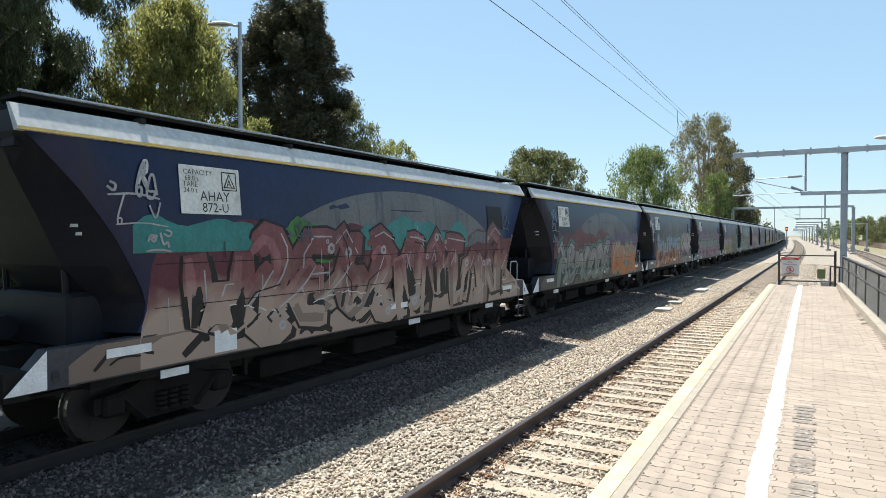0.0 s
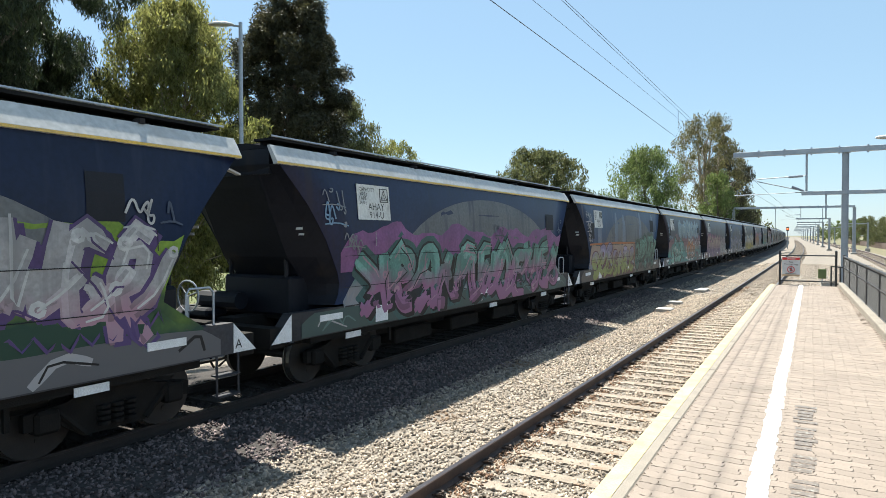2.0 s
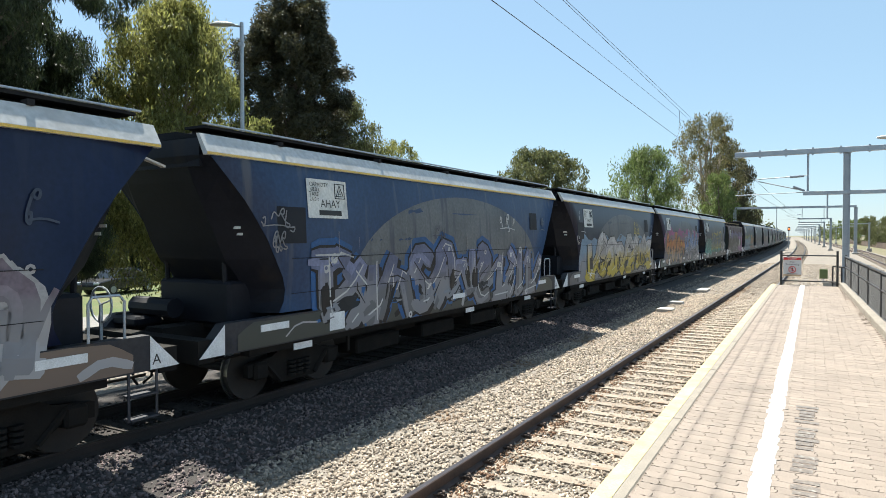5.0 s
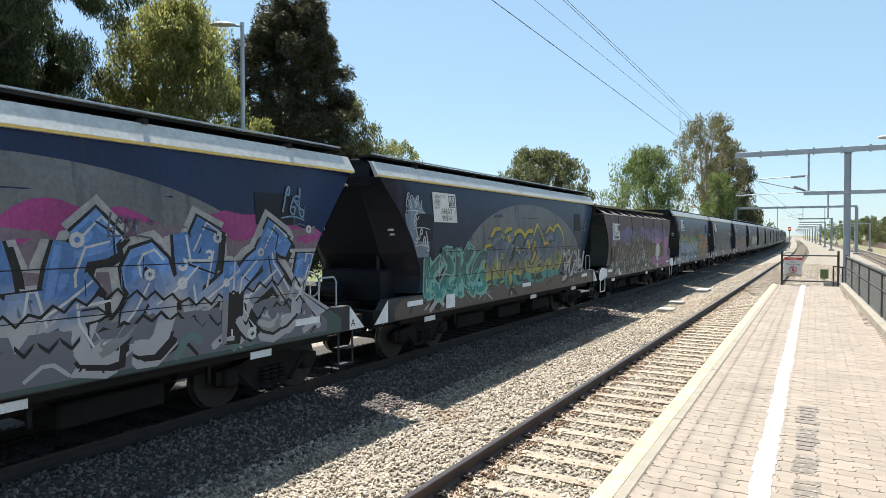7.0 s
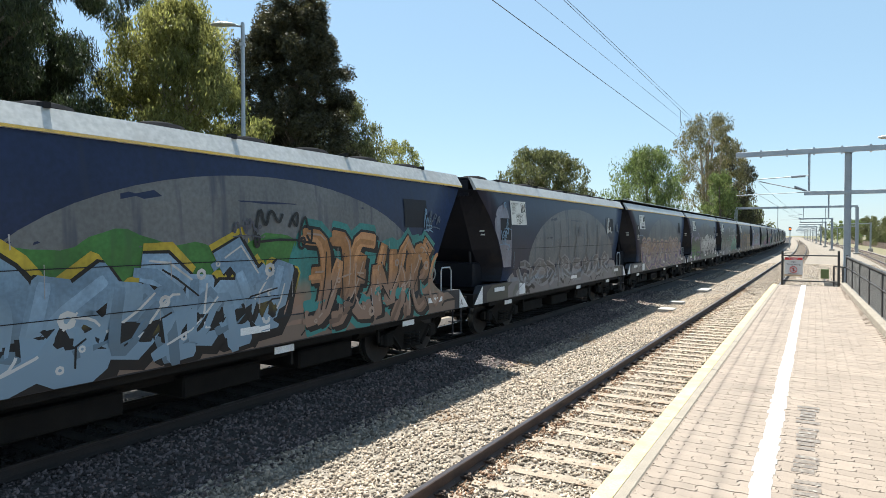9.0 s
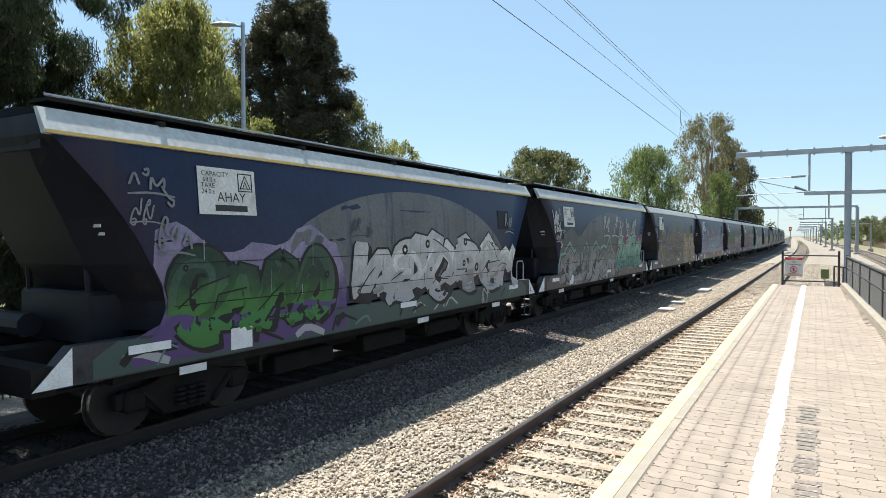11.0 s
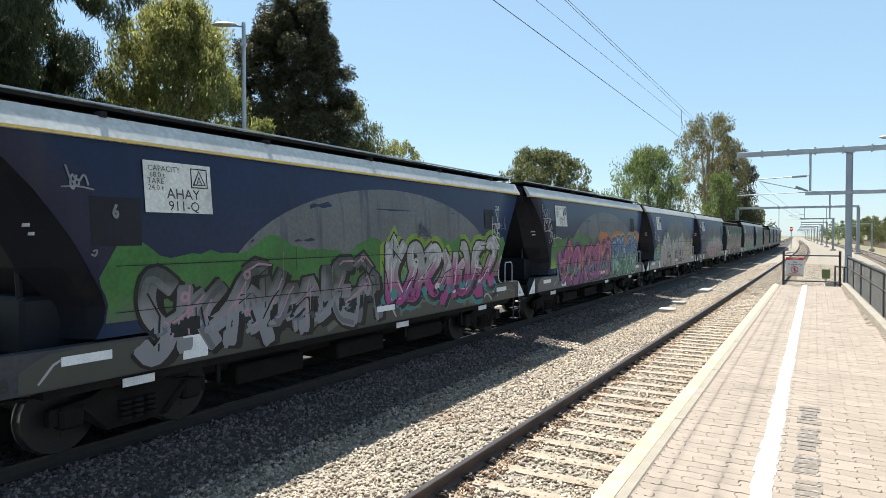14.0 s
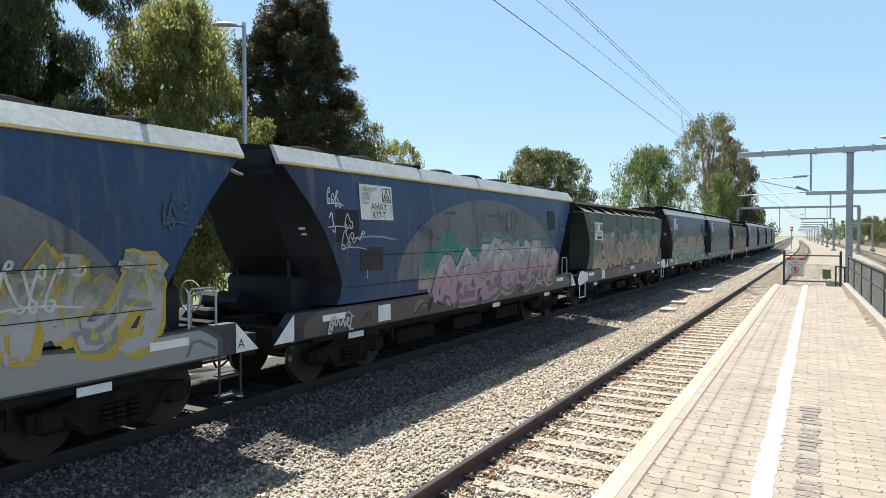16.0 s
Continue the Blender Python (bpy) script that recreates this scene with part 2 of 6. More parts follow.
# stones whose dark colour stands in for the shade under the wagons
st = stones("ballast_stones", 11000, (-10.5, -8.1), (0.5, 34), (0.025, 0.052), M_SHADESTONE, 15, 1.35)
tagged(st, "ballast stones under the freight track, the train's shade in their dark colour", "ballast", kind="stuff")
st = stones("ballast_stones", 14000, (-7.4, -1.25), (-8, 2.6), (0.02, 0.055), M_STONE, 9, 1.0)
tagged(st, "loose crushed ballast stones beside the platform start", "ballast", kind="stuff")
for rail_x, sd in ((NEAR_X - 0.83, 6), (NEAR_X + 0.83, 7)):
    st = stones("rusty_stones", 6500, (rail_x - 0.05, rail_x + 0.36), (2.5, 40), (0.014, 0.038), M_RUSTSTONE, sd, 1.6, 0.02)
    tagged(st, "rust-stained ballast stones along the foot of a rail", "ballast", kind="stuff")

RAIL_PROFILE = [(-0.07, -0.172), (-0.07, -0.16), (-0.012, -0.135), (-0.012, -0.045), (-0.036, -0.034), (-0.036, -0.008), (-0.028, 0), (0.028, 0), (0.036, -0.008), (0.036, -0.034), (0.012, -0.045), (0.012, -0.135), (0.07, -0.16), (0.07, -0.172)]
RAIL_IDX = [0, 0, 0, 0, 0, 0, 1, 0, 0, 0, 0, 0, 0]


def sleeper_mesh(length):
    bm = bmesh.new()
    prism(bm, [(-0.125, -0.22), (0.125, -0.22), (0.105, 0), (-0.105, 0)], 0, -length / 2, length / 2)
    me = bpy.data.meshes.new("sleeper")
    bm.to_mesh(me)
    bm.free()
    me.materials.append(M_SLEEPER)
    return me


def clip_mesh():
    bm = bmesh.new()
    tube(bm, [(-0.05, -0.05, 0.02), (0.03, -0.05, 0.045), (0.06, 0, 0.05), (0.03, 0.05, 0.045), (-0.05, 0.05, 0.02)], 0.013, 5)
    box(bm, -0.02, 0.075, -0.035, 0.035, -0.005, 0.03)
    me = bpy.data.meshes.new("rail_clip")
    bm.to_mesh(me)
    bm.free()
    me.materials.append(M_CLIP)
    return me


SLEEPER_IN, CLIP = sleeper_mesh(2.6), clip_mesh()


def track(name, x0, gauge, label, y_from, n, clips=0, stuff_to=420, mats=(M_RAIL, M_RAILTOP), sleeper_me=None):
    top = empty(name, pose(0, 0, 0))
    tagged(top, label, "railway track", kind="structure")
    for s in (-1, 1):
        r = sweep("rail", RAIL_PROFILE, YS, x0 + s * (gauge / 2 + 0.036), RAIL_Z, list(mats), RAIL_IDX)
        r.parent = top
    for i in range(n):
        y = y_from + i * 0.6
        share("sleeper", sleeper_me or SLEEPER_IN, top, pose(x0 + bend(y), y, RAIL_Z - 0.173 + random.uniform(-0.006, 0.004), 0, 0, heading(y) + random.uniform(-0.4, 0.4)))
        if i < clips:
            for s in (-1, 1):
                for d in (-1, 1):
                    share("rail_clip", CLIP, top, pose(x0 + bend(y) + s * (gauge / 2 + 0.036) + d * 0.085, y, RAIL_Z - 0.165, 0, 0, 0 if d > 0 else 180))
    v, f = [], []
    y = y_from + n * 0.6
    while y < stuff_to:
        k = len(v)
        xb = x0 + bend(y)
        v += [(xb + a, y + b, RAIL_Z - 0.178) for a, b in ((-1.3, -0.1), (1.3, -0.1), (1.3, 0.1), (-1.3, 0.1))]
        v += [(xb + a, y + b, RAIL_Z - 0.3) for a, b in ((-1.3, -0.12), (1.3, -0.12), (1.3, 0.12), (-1.3, 0.12))]
        f += [(k, k + 1, k + 2, k + 3), (k, k + 4, k + 5, k + 1), (k + 2, k + 6, k + 7, k + 3)]
        y += 0.6
    if v:
        far = mesh_ob("far_sleepers", v, f, M_SLEEPER)
        far.parent = top
        tagged(far, kind="stuff")
    return top


# copy of the concrete sleeper, darkened to imitate shade under the train
SLEEPER_SHADED = SLEEPER_IN.copy()
SLEEPER_SHADED.materials.clear()
SLEEPER_SHADED.materials.append(surf("shade_darkened_sleeper_concrete", (0.06, 0.05, 0.043), (0.035, 0.03, 0.027), 5, 0.95, 0.4, rand=0.2))
track("near_track", NEAR_X, 1.6, "broad-gauge track with rusty rails on concrete sleepers beside the platform", -6.5, 195, 75)
# rail sides here also carry the train's shade in their colour
track("freight_track", FAR_X, 1.435, "standard-gauge freight track on concrete sleepers under the train", -12, 110, mats=(surf("shade_darkened_rail", (0.02, 0.016, 0.014), (0.03, 0.022, 0.02), 3, 0.8), M_RAILTOP), sleeper_me=SLEEPER_SHADED)
track("far_track", UP_X, 1.6, "second broad-gauge track beyond the platform fence", 26, 110)

# ---- platform ----
PX0, PX1, PY0, PY1 = -1.19, 0.9, -6.0, 24.1
KERB_X, KERB_TAPER = 0.735, 0.0214
platform = empty("platform")
tagged(platform, "paved station platform end with yellow edge and white line", "platform", kind="structure")
part("platform_wall", B(PX0 + 0.04, PX1 + 0.1, PY0, PY1, -1.6, -0.12), M_CONCRETE, platform)
part("paver_bed", B(PX0 + 0.2, PX1 + 0.5, PY0, PY1 - 0.02, -0.119, -0.009), M_JOINT, platform)
cop_y = PY0
while cop_y < PY1 - 0.1:
    y1 = min(cop_y + 2.4, PY1)
    part("coping", B(PX0, PX0 + 0.205, cop_y + 0.004, y1 - 0.004, -0.13, 0.0, bevel=0.012), M_COPING, platform)
    part("edge_stripe", B(PX0 + 0.004, PX0 + 0.125, cop_y + 0.004, y1 - 0.004, 0.001, 0.004), M_YELLOW, platform, "worn yellow edge stripe")
    cop_y += 2.4


def side_x(y):
    """Inner edge of the kerb: the platform narrows towards its end."""
    return KERB_X + (PY1 - y) * KERB_TAPER


KERB_TURN = math.degrees(math.atan(KERB_TAPER))
kerb_y = -6.0
while kerb_y < PY1 - 0.1:
    kb = part("kerb", B(0, 0.15, 0.004, min(1.2, PY1 - kerb_y) - 0.004, -0.3, 0.13, bevel=0.015), M_COPING, platform)
    kb.matrix_basis = pose(side_x(kerb_y), kerb_y, 0, 0, 0, KERB_TURN)
    kerb_y += 1.2


def paver_outline():
    """Wavy-edged interlocking paver, 225 x 112 mm, that repeats by shifting."""
    a, b = 0.225, 0.1125
    long_edge = [(0, 0), (0.028, 0.007), (0.056, 0.0), (0.084, -0.007), (0.1125, 0), (0.14, 0.007), (0.168, 0.0), (0.197, -0.007)]
    side = [(a, 0), (a + 0.01, 0.028), (a + 0.01, 0.05), (a - 0.008, 0.066), (a - 0.008, 0.09)]
    return long_edge + side + [(x, y + b) for x, y in ([(a, 0)] + long_edge[:0:-1])] + [(x - a, y) for x, y in [(a, b)] + side[:0:-1]]


def paver_mesh():
    o = paver_outline()
    cx, cy = 0.1125, 0.05625
    k = len(o)
    def ring(s, z):
        return [((x - cx) * s[0], (y - cy) * s[1], z) for x, y in o]
    v = ring((0.988, 0.976), -0.014) + ring((0.988, 0.976), -0.003) + ring((0.975, 0.953), 0.0)
    f = [tuple(range(2 * k, 3 * k))]
    for r in range(2):
        f += [(r * k + i, r * k + (i + 1) % k, (r + 1) * k + (i + 1) % k, (r + 1) * k + i) for i in range(k)]
    return v, f


PV, PF = paver_mesh()
pav_me = bpy.data.meshes.new("paver")
pav_me.from_pydata(PV, [], PF)
pav_me.materials.append(M_PAVER)
jv, jf, count = [], [], 0
prng = random.Random(5)
rows = int((PY1 + 5.9) / 0.1125)
for r in range(rows):
    y = -5.9 + r * 0.1125 + 0.056
    for c in range(11):
        x = PX0 + 0.212 + (c - 0.5 * (r % 2)) * 0.225 + 0.1125
        if x > side_x(y) - 0.02 or x < PX0 + 0.3:
            continue
        z = 0.0 + prng.uniform(-0.0015, 0.0015)
        if 3.6 < y < 8.0 and count < 300:
            share("paver", pav_me, platform, Matrix.Translation((x, y, z)) @ pose(0, 0, 0, prng.uniform(-0.3, 0.3), prng.uniform(-0.3, 0.3), prng.uniform(-0.7, 0.7)))
            count += 1
        else:
            k = len(jv)
            jv += [(x + a, y + b, z + q) for a, b, q in PV]
            jf += [tuple(i + k for i in t) for t in PF]
    if r % 2:
        k = len(jv)
        jv += [(PX0 + 0.27 + a * 0.48, y + b, q) for a, b, q in PV]
        jf += [tuple(i + k for i in t) for t in PF]
rest = mesh_ob("far_pavers", jv, jf, M_PAVER)
rest.parent = platform
tagged(rest, kind="stuff")
# white line: painted short strips with ragged ends
lv, lf = [], []
lrng = random.Random(8)
y = -5.9
while y < PY1:
    k = len(lv)
    e0, e1 = lrng.uniform(-0.012, 0.012), lrng.uniform(-0.012, 0.012)
    lv += [(-0.348 + e0, y, 0.0045), (-0.222 + e1, y, 0.0045), (-0.222 + e1, y + 0.108, 0.0045), (-0.348 + e0, y + 0.108, 0.0045)]
    lf.append((k, k + 1, k + 2, k + 3))
    y += 0.1125
line = mesh_ob("white_line", lv, lf, M_WHITE)
line.parent = platform
tagged(line, "white painted line with ragged edges")
# worn glossy patch on the paving, left by removed markings
M_PATCH = surf("worn_marking_film", (0.125, 0.102, 0.084), (0.2, 0.163, 0.134), 22, 0.3, 0.6, fine=60, stain=(0.396, 0.37, 0.33), stain_scale=26, stain_at=0.58)
for i in range(27):
    y = 4.0 + i * 0.1125
    if i in (8, 13, 20):
        continue
    part("marking_residue", B(-0.115 + random.uniform(-0.012, 0.03), 0.05 + random.uniform(-0.035, 0.012), y + random.uniform(0.006, 0.03), y + random.uniform(0.075, 0.106), 0.001, 0.004), M_PATCH, platform, "dark shiny residue of a removed marking")

# ---- fence along the platform's side and the barrier at its end ----

def fence_x(y):
    return side_x(y) + 0.15



def fence_panel(y0, y1, name="fence"):
    f = empty(name, pose(fence_x(y0), y0, 0, 0, 0, KERB_TURN))
    tagged(f, "black tubular steel fence with wire mesh along the platform", "fence", group="fence panels")
    n = y1 - y0
    part("post", T([(0, 0, -0.35), (0, 0, 0.98)], 0.03, 8), M_BLACKPIPE, f)
    part("top_rail", T([(0, 0, 0.95), (0, n, 0.95)], 0.03, 8), M_BLACKPIPE, f)
    part("bottom_rail", T([(0, 0, 0.12), (0, n, 0.12)], 0.022, 8), M_BLACKPIPE, f)
    part("mid_rail", T([(0.0, 0, 0.62), (0.0, n, 0.62)], 0.018, 6), M_BLACKPIPE, f)
    v, fc = [], []
    step = 0.055
    for i in range(int((n + 0.83) / step)):
        for s in (1, -1):
            a = -0.83 + i * step
            lo, hi = max(0.0, -a), min(0.83, n - a)
            if hi <= lo:
                continue
            ya, za, yb, zb = a + lo, 0.12 + lo, a + hi, 0.12 + hi
            if s < 0:
                ya, yb = n - ya, n - yb
            q = 0.0024
            k = len(v)
            v += [(-q, ya, za - q), (q, ya, za + q), (q, yb, zb + q), (-q, yb, zb - q)]
            fc.append((k, k + 1, k + 2, k + 3))
    w = mesh_ob("wire_mesh", v, fc, M_MESH)
    w.parent = f
    return f


for i in range(8):
    fence_panel(PY1 - 0.3 - (i + 1) * 2.4, PY1 - 0.3 - i * 2.4)
end_post = empty("fence_post", pose(fence_x(PY1 - 0.3), PY1 - 0.3, 0))
tagged(end_post, "black tubular end post of the platform fence", "fence post")
part("post", T([(0, 0, -0.4), (0, 0, 1.0)], 0.032, 8), M_BLACKPIPE, end_post)

barrier = empty("barrier", pose(0, PY1 - 0.06, 0))
tagged(barrier, "black tubular barrier across the platform end", "barrier")
part("post", T([(-0.9, 0, -0.3), (-0.9, 0, 1.12)], 0.035, 8), M_BLACKPIPE, barrier)
part("post", T([(0.68, 0, -0.3), (0.68, 0, 1.12)], 0.035, 8), M_BLACKPIPE, barrier)
part("top_rail", T([(-0.9, 0, 0.97), (0.68, 0, 0.97)], 0.022, 8), M_BLACKPIPE, barrier)
part("bottom_rail", T([(-0.9, 0, 0.14), (0.68, 0, 0.14)], 0.022, 8), M_BLACKPIPE, barrier)
side_fence = empty("fence", pose(0.56, PY1 + 0.4, 0))
tagged(side_fence, "low black steel fence behind the barrier", "fence")
for px in (0, 0.25, 0.5, 0.75):
    part("post", T([(px, 0, -1.2), (px, 0, 0.62 - px * 0.1)], 0.025, 6), M_BLACKPIPE, side_fence)
part("top_rail", T([(0, 0, 0.62), (0.8, 0, 0.54)], 0.025, 6), M_BLACKPIPE, side_fence)
part("bottom_rail", T([(0, 0, 0.05), (0.8, 0, 0.05)], 0.02, 6), M_BLACKPIPE, side_fence)

# ---- sign on the barrier ----
M_SIGNW = surf("sign_white", (0.562, 0.562, 0.562), (0.51, 0.51, 0.51), 6, 0.5)
M_RED = surf("sign_red", (0.6, 0.03, 0.03), (0.5, 0.03, 0.03), 6, 0.5)
M_BLACK = surf("black_lettering", (0.02, 0.02, 0.02), None, 6, 0.6)


def text_mesh(body, size):
    cu = bpy.data.curves.new("lettering", "FONT")
    cu.body, cu.size, cu.align_x, cu.resolution_u = body, size, "CENTER", 2
    ob = bpy.data.objects.new("lettering", cu)
    scene.collection.objects.link(ob)
    bpy.context.view_layer.update()
    me = bpy.data.meshes.new_from_object(ob.evaluated_get(bpy.context.evaluated_depsgraph_get()))
    bpy.data.objects.remove(ob)
    return me


def lettering(body, size, mat, parent, m, name="lettering"):
    me = text_mesh(body, size)
    me.materials.clear()
    me.materials.append(mat)
    return share(name, me, parent, m)


sign = empty("sign", pose(-0.58, PY1 - 0.1, 0.6))
tagged(sign, "white danger sign with red header on the barrier", "sign")
part("board", B(-0.26, 0.26, 0, 0.012, -0.31, 0.31), M_SIGNW, sign)
part("header", B(-0.255, 0.255, -0.006, -0.002, 0.22, 0.3), M_RED, sign, "red header band")
part("footer", B(-0.255, 0.255, -0.006, -0.002, -0.31, -0.25), surf("sign_tan", (0.5, 0.35, 0.22), None, 6, 0.6), sign)
UP = pose(0, -0.009, 0, 90, 0, 0)
lettering("Danger", 0.085, M_SIGNW, sign, pose(0, 0, 0.235) @ UP)
lettering("No", 0.09, M_BLACK, sign, pose(0, 0, 0.13) @ UP)
lettering("Trespassing", 0.085, M_BLACK, sign, pose(0, 0, 0.05) @ UP)
ring = bmesh.new()
tube(ring, [(0.1 * math.cos(a), 0, -0.09 + 0.1 * math.sin(a)) for a in [i * math.tau / 20 for i in range(21)]], 0.012, 5)
tube(ring, [(-0.07, 0, -0.02), (0.07, 0, -0.16)], 0.012, 5)
rp = part("prohibition_ring", ring, M_RED, sign)
rp.location = (0, -0.008, 0)
part("symbol", B(-0.02, 0.02, -0.006, -0.003, -0.15, -0.03), M_BLACK, sign)
part("text_bar", B(-0.16, 0.16, -0.006, -0.003, -0.235, -0.222), M_BLACK, sign)

# ---- lineside cabinets and slabs beyond the platform ----
M_GREEN = surf("green_painted_steel", (0.096, 0.128, 0.04), (0.128, 0.16, 0.056), 5, 0.6)


def cabinet(x, y, z, w, d, h, mat, label):
    c = empty("lineside_cabinet", pose(x, y, z))
    tagged(c, label, "cabinet")
    part("body", B(-w / 2, w / 2, -d / 2, d / 2, 0, h, bevel=0.01), mat, c)
    part("lid", B(-w / 2 - 0.02, w / 2 + 0.02, -d / 2 - 0.02, d / 2 + 0.02, h + 0.002, h + 0.05, bevel=0.008), mat, c)
    return c


cabinet(0.62, 31.0, -1.3, 0.5, 0.4, 0.95, M_CONCRETE, "small pale grey lineside equipment cabinet")
gb = empty("lineside_box", pose(0.42, 33.5, -1.3))
tagged(gb, "small green mesh equipment box on a thin post", "equipment box")
part("post", T([(0, 0, 0), (0, 0, 1.0)], 0.03, 6), M_GALV, gb)
part("body", B(-0.16, 0.16, -0.1, 0.1, 1.0, 1.42, bevel=0.01), M_GREEN, gb)
for sx, sy, l in ((-5.0, 26.5, 0.7), (-5.15, 29.5, 0.5), (-5.1, 37, 1.5)):
    s = part("cable_pit_lid", B(sx - 0.3, sx + 0.3, sy - l / 2, sy + l / 2, -1.42, -1.24, bevel=0.02), M_CONCRETE, None)
    tagged(s, "pale concrete cable pit lid in the ballast", "pit lid", group="cable pit lids")

# ---- overhead line: gantries, masts and wires ----
def mast(x, y, top, w=0.28, label="galvanised steel overhead line mast on a concrete footing"):
    m = empty("overhead_line_mast", pose(x + bend(y), y, 0))
    tagged(m, label, "mast", group="overhead line masts")
    bm = bmesh.new()
    q, t0, t1 = w / 2, w / 2 - 0.02, 0.012
    prism(bm, [(-q, -q), (-t0, -q), (-t0, -t1), (t0, -t1), (t0, -q), (q, -q), (q, q), (t0, q), (t0, t1), (-t0, t1), (-t0, q), (-q, q)], 2, -1.0, top)
    part("column", bm, M_GALV, m)
    part("footing", B(-0.45, 0.45, -0.45, 0.45, -1.7, -1.0, bevel=0.03), M_CONCRETE, m)
    part("cap_plate", B(-w / 2 - 0.06, w / 2 + 0.06, -w / 2 - 0.04, w / 2 + 0.04, top, top + 0.03), M_GALV, m)
    return m


def beam(m, x0, x1, z, h=0.24):
    bm = bmesh.new()
    box(bm, x0, x1, -0.1, 0.1, z, z + h, bevel=0.01)
    p = part("beam", bm, M_GALV, m)
    n = int((x1 - x0) / 1.25)
    for i in range(1, n + 1):
        xx = x0 + i * (x1 - x0) / (n + 1)
        part("clamp", B(xx - 0.035, xx + 0.035, -0.13, 0.13, z - 0.05, z + h + 0.05), M_GALV, p)
    return p


def cantilever(m, x, z_top, x_wire):
    """A drop tube with two arms reaching to the wire."""
    d = 1 if x_wire > x else -1
    part("drop_tube", T([(x, 0, z_top), (x, 0, z_top - 1.85)], 0.05, 8), M_GALV, m)
    part("arm", T([(x, 0, z_top - 1.0), (x_wire, 0, z_top - 1.1)], 0.025, 6), M_GALV, m)
    part("arm", T([(x, 0, z_top - 1.75), (x_wire + d * -0.1, 0, z_top - 1.2)], 0.025, 6), M_GALV, m)
    part("insulator", T([(x + d * 0.15, 0, z_top - 1.02), (x + d * 0.75, 0, z_top - 1.04)], 0.055, 8), M_INSUL, m)
    part("insulator", T([(x + d * 0.12, 0, z_top - 1.72), (x + d * 0.6, 0, z_top - 1.5)], 0.055, 8), M_INSUL, m)
    part("registration_arm", T([(x, 0, z_top - 1.78), (x_wire - d * -0.9, 0, z_top - 1.85)], 0.018, 6), M_GALV, m)


# first gantry, by the platform's end
m1 = mast(1.0, 35, 5.4)
beam(m1, -4.7, 4.2, 5.43)
cantilever(m1, -1.55, 5.43, -3.75)
cantilever(m1, 2.0, 5.43, 4.6)
lower = part("lower_beam", B(-1.75, 4.4, -0.08, 0.08, 3.5, 3.68, bevel=0.01), M_GALV, m1)
part("drop_tube", T([(-0.75, 0, 3.5), (-0.75, 0, 2.4)], 0.035, 8), M_GALV, lower)
# lamp on the platform post
pl = empty("platform_lamp", pose(2.55, 31, -1.3))
tagged(pl, "pale street-type lamp head on a thin steel post", "lamp")
part("post", T([(0.6, 0, 0), (0.6, 0, 6.75)], 0.05, 8), M_GALV, pl)
hd = bmesh.new()
bmesh.ops.create_uvsphere(hd, u_segments=16, v_segments=8, radius=1)
for v in hd.verts:
    v.co = Vector((v.co.x * 0.42, v.co.y * 0.14, v.co.z * 0.09 + 6.8))
part("lamp_head", hd, surf("lamp_shell", (0.49, 0.49, 0.476), None, 4, 0.4), pl, "pale oval lamp head")

# second portal, over all tracks
m2 = mast(4.8, 118, 5.9, 0.45)
m2b = mast(-12.2, 118, 5.9, 0.45, "galvanised steel portal post behind the freight train")
beam(m2, -17.0, 0.1, 5.93, 0.34)
cantilever(m2, -7.2, 5.93, -9.4)
part("drop_tube", T([(-10.8, 0, 5.93), (-10.8, 0, 2.2)], 0.05, 6), M_GALV, m2)
part("drop_tube", T([(-4.2, 0, 5.93), (-4.2, 0, 3.6)], 0.05, 6), M_GALV, m2)
for y, top in ((145, 4.7), (185, 4.7), (225, 4.7), (270, 4.7), (315, 4.7), (365, 4.7), (420, 4.7), (480, 4.7), (550, 4.7)):
    mm = mast(2.3, y, top, 0.36)
    beam(mm, -5.6, 0.2, top + 0.03, 0.26)
    cantilever(mm, -1.6, top + 0.03, -4.4)
    rt = mast(9.4, y + 12, 4.2, 0.3)
    beam(rt, -3.4, 0.2, 3.9, 0.2)

m3 = mast(6.4, 62, 4.9, 0.3)
beam(m3, -0.4, 3.4, 3.2, 0.16)


def wire(name, pts, r, label):
    v = part(name, T(pts, r, 5), M_WIRE, None)
    return tagged(v, label, "wire", group="overhead wires")


def sag(a, b, depth, n=10):
    a, b = Vector(a), Vector(b)
    return [a.lerp(b, i / n) - Vector((0, 0, depth * 4 * (i / n) * (1 - i / n))) for i in range(n + 1)]


for a, b, dz, nm in (((-2.75, -20, 3.98), (-2.75, 35, 3.84), 0.0, "contact_wire"), ((-2.75, -20, 3.98), (-2.75, 35, 4.55), 0.0, "feeder_wire"),
                     ((-2.75, -20, 4.62), (-2.75, 35, 4.5), 0.0, "messenger_wire"), ((-2.7, -20, 4.45), (-2.72, 35, 4.66), 0.0, "messenger_wire")):
    wire(nm, sag(a, b, dz), {"contact_wire": 0.0045, "feeder_wire": 0.0028}.get(nm, 0.0036), "dark thin overhead electric wire above the track")
wire("contact_wire", sag((-2.75, 35, 3.84), (-2.75 + bend(118), 118, 4.1), 0.0), 0.011, "dark thin overhead electric wire above the track")
wire("messenger_wire", sag((-2.75, 35, 4.6), (-2.75 + bend(118), 118, 4.95), 0.3), 0.011, "dark thin overhead electric wire above the track")
wire("contact_wire", sag((-2.75 + bend(118), 118, 4.1), (-2.9 + bend(270), 270, 4.0), 0.0), 0.014, "dark thin overhead electric wire above the track")
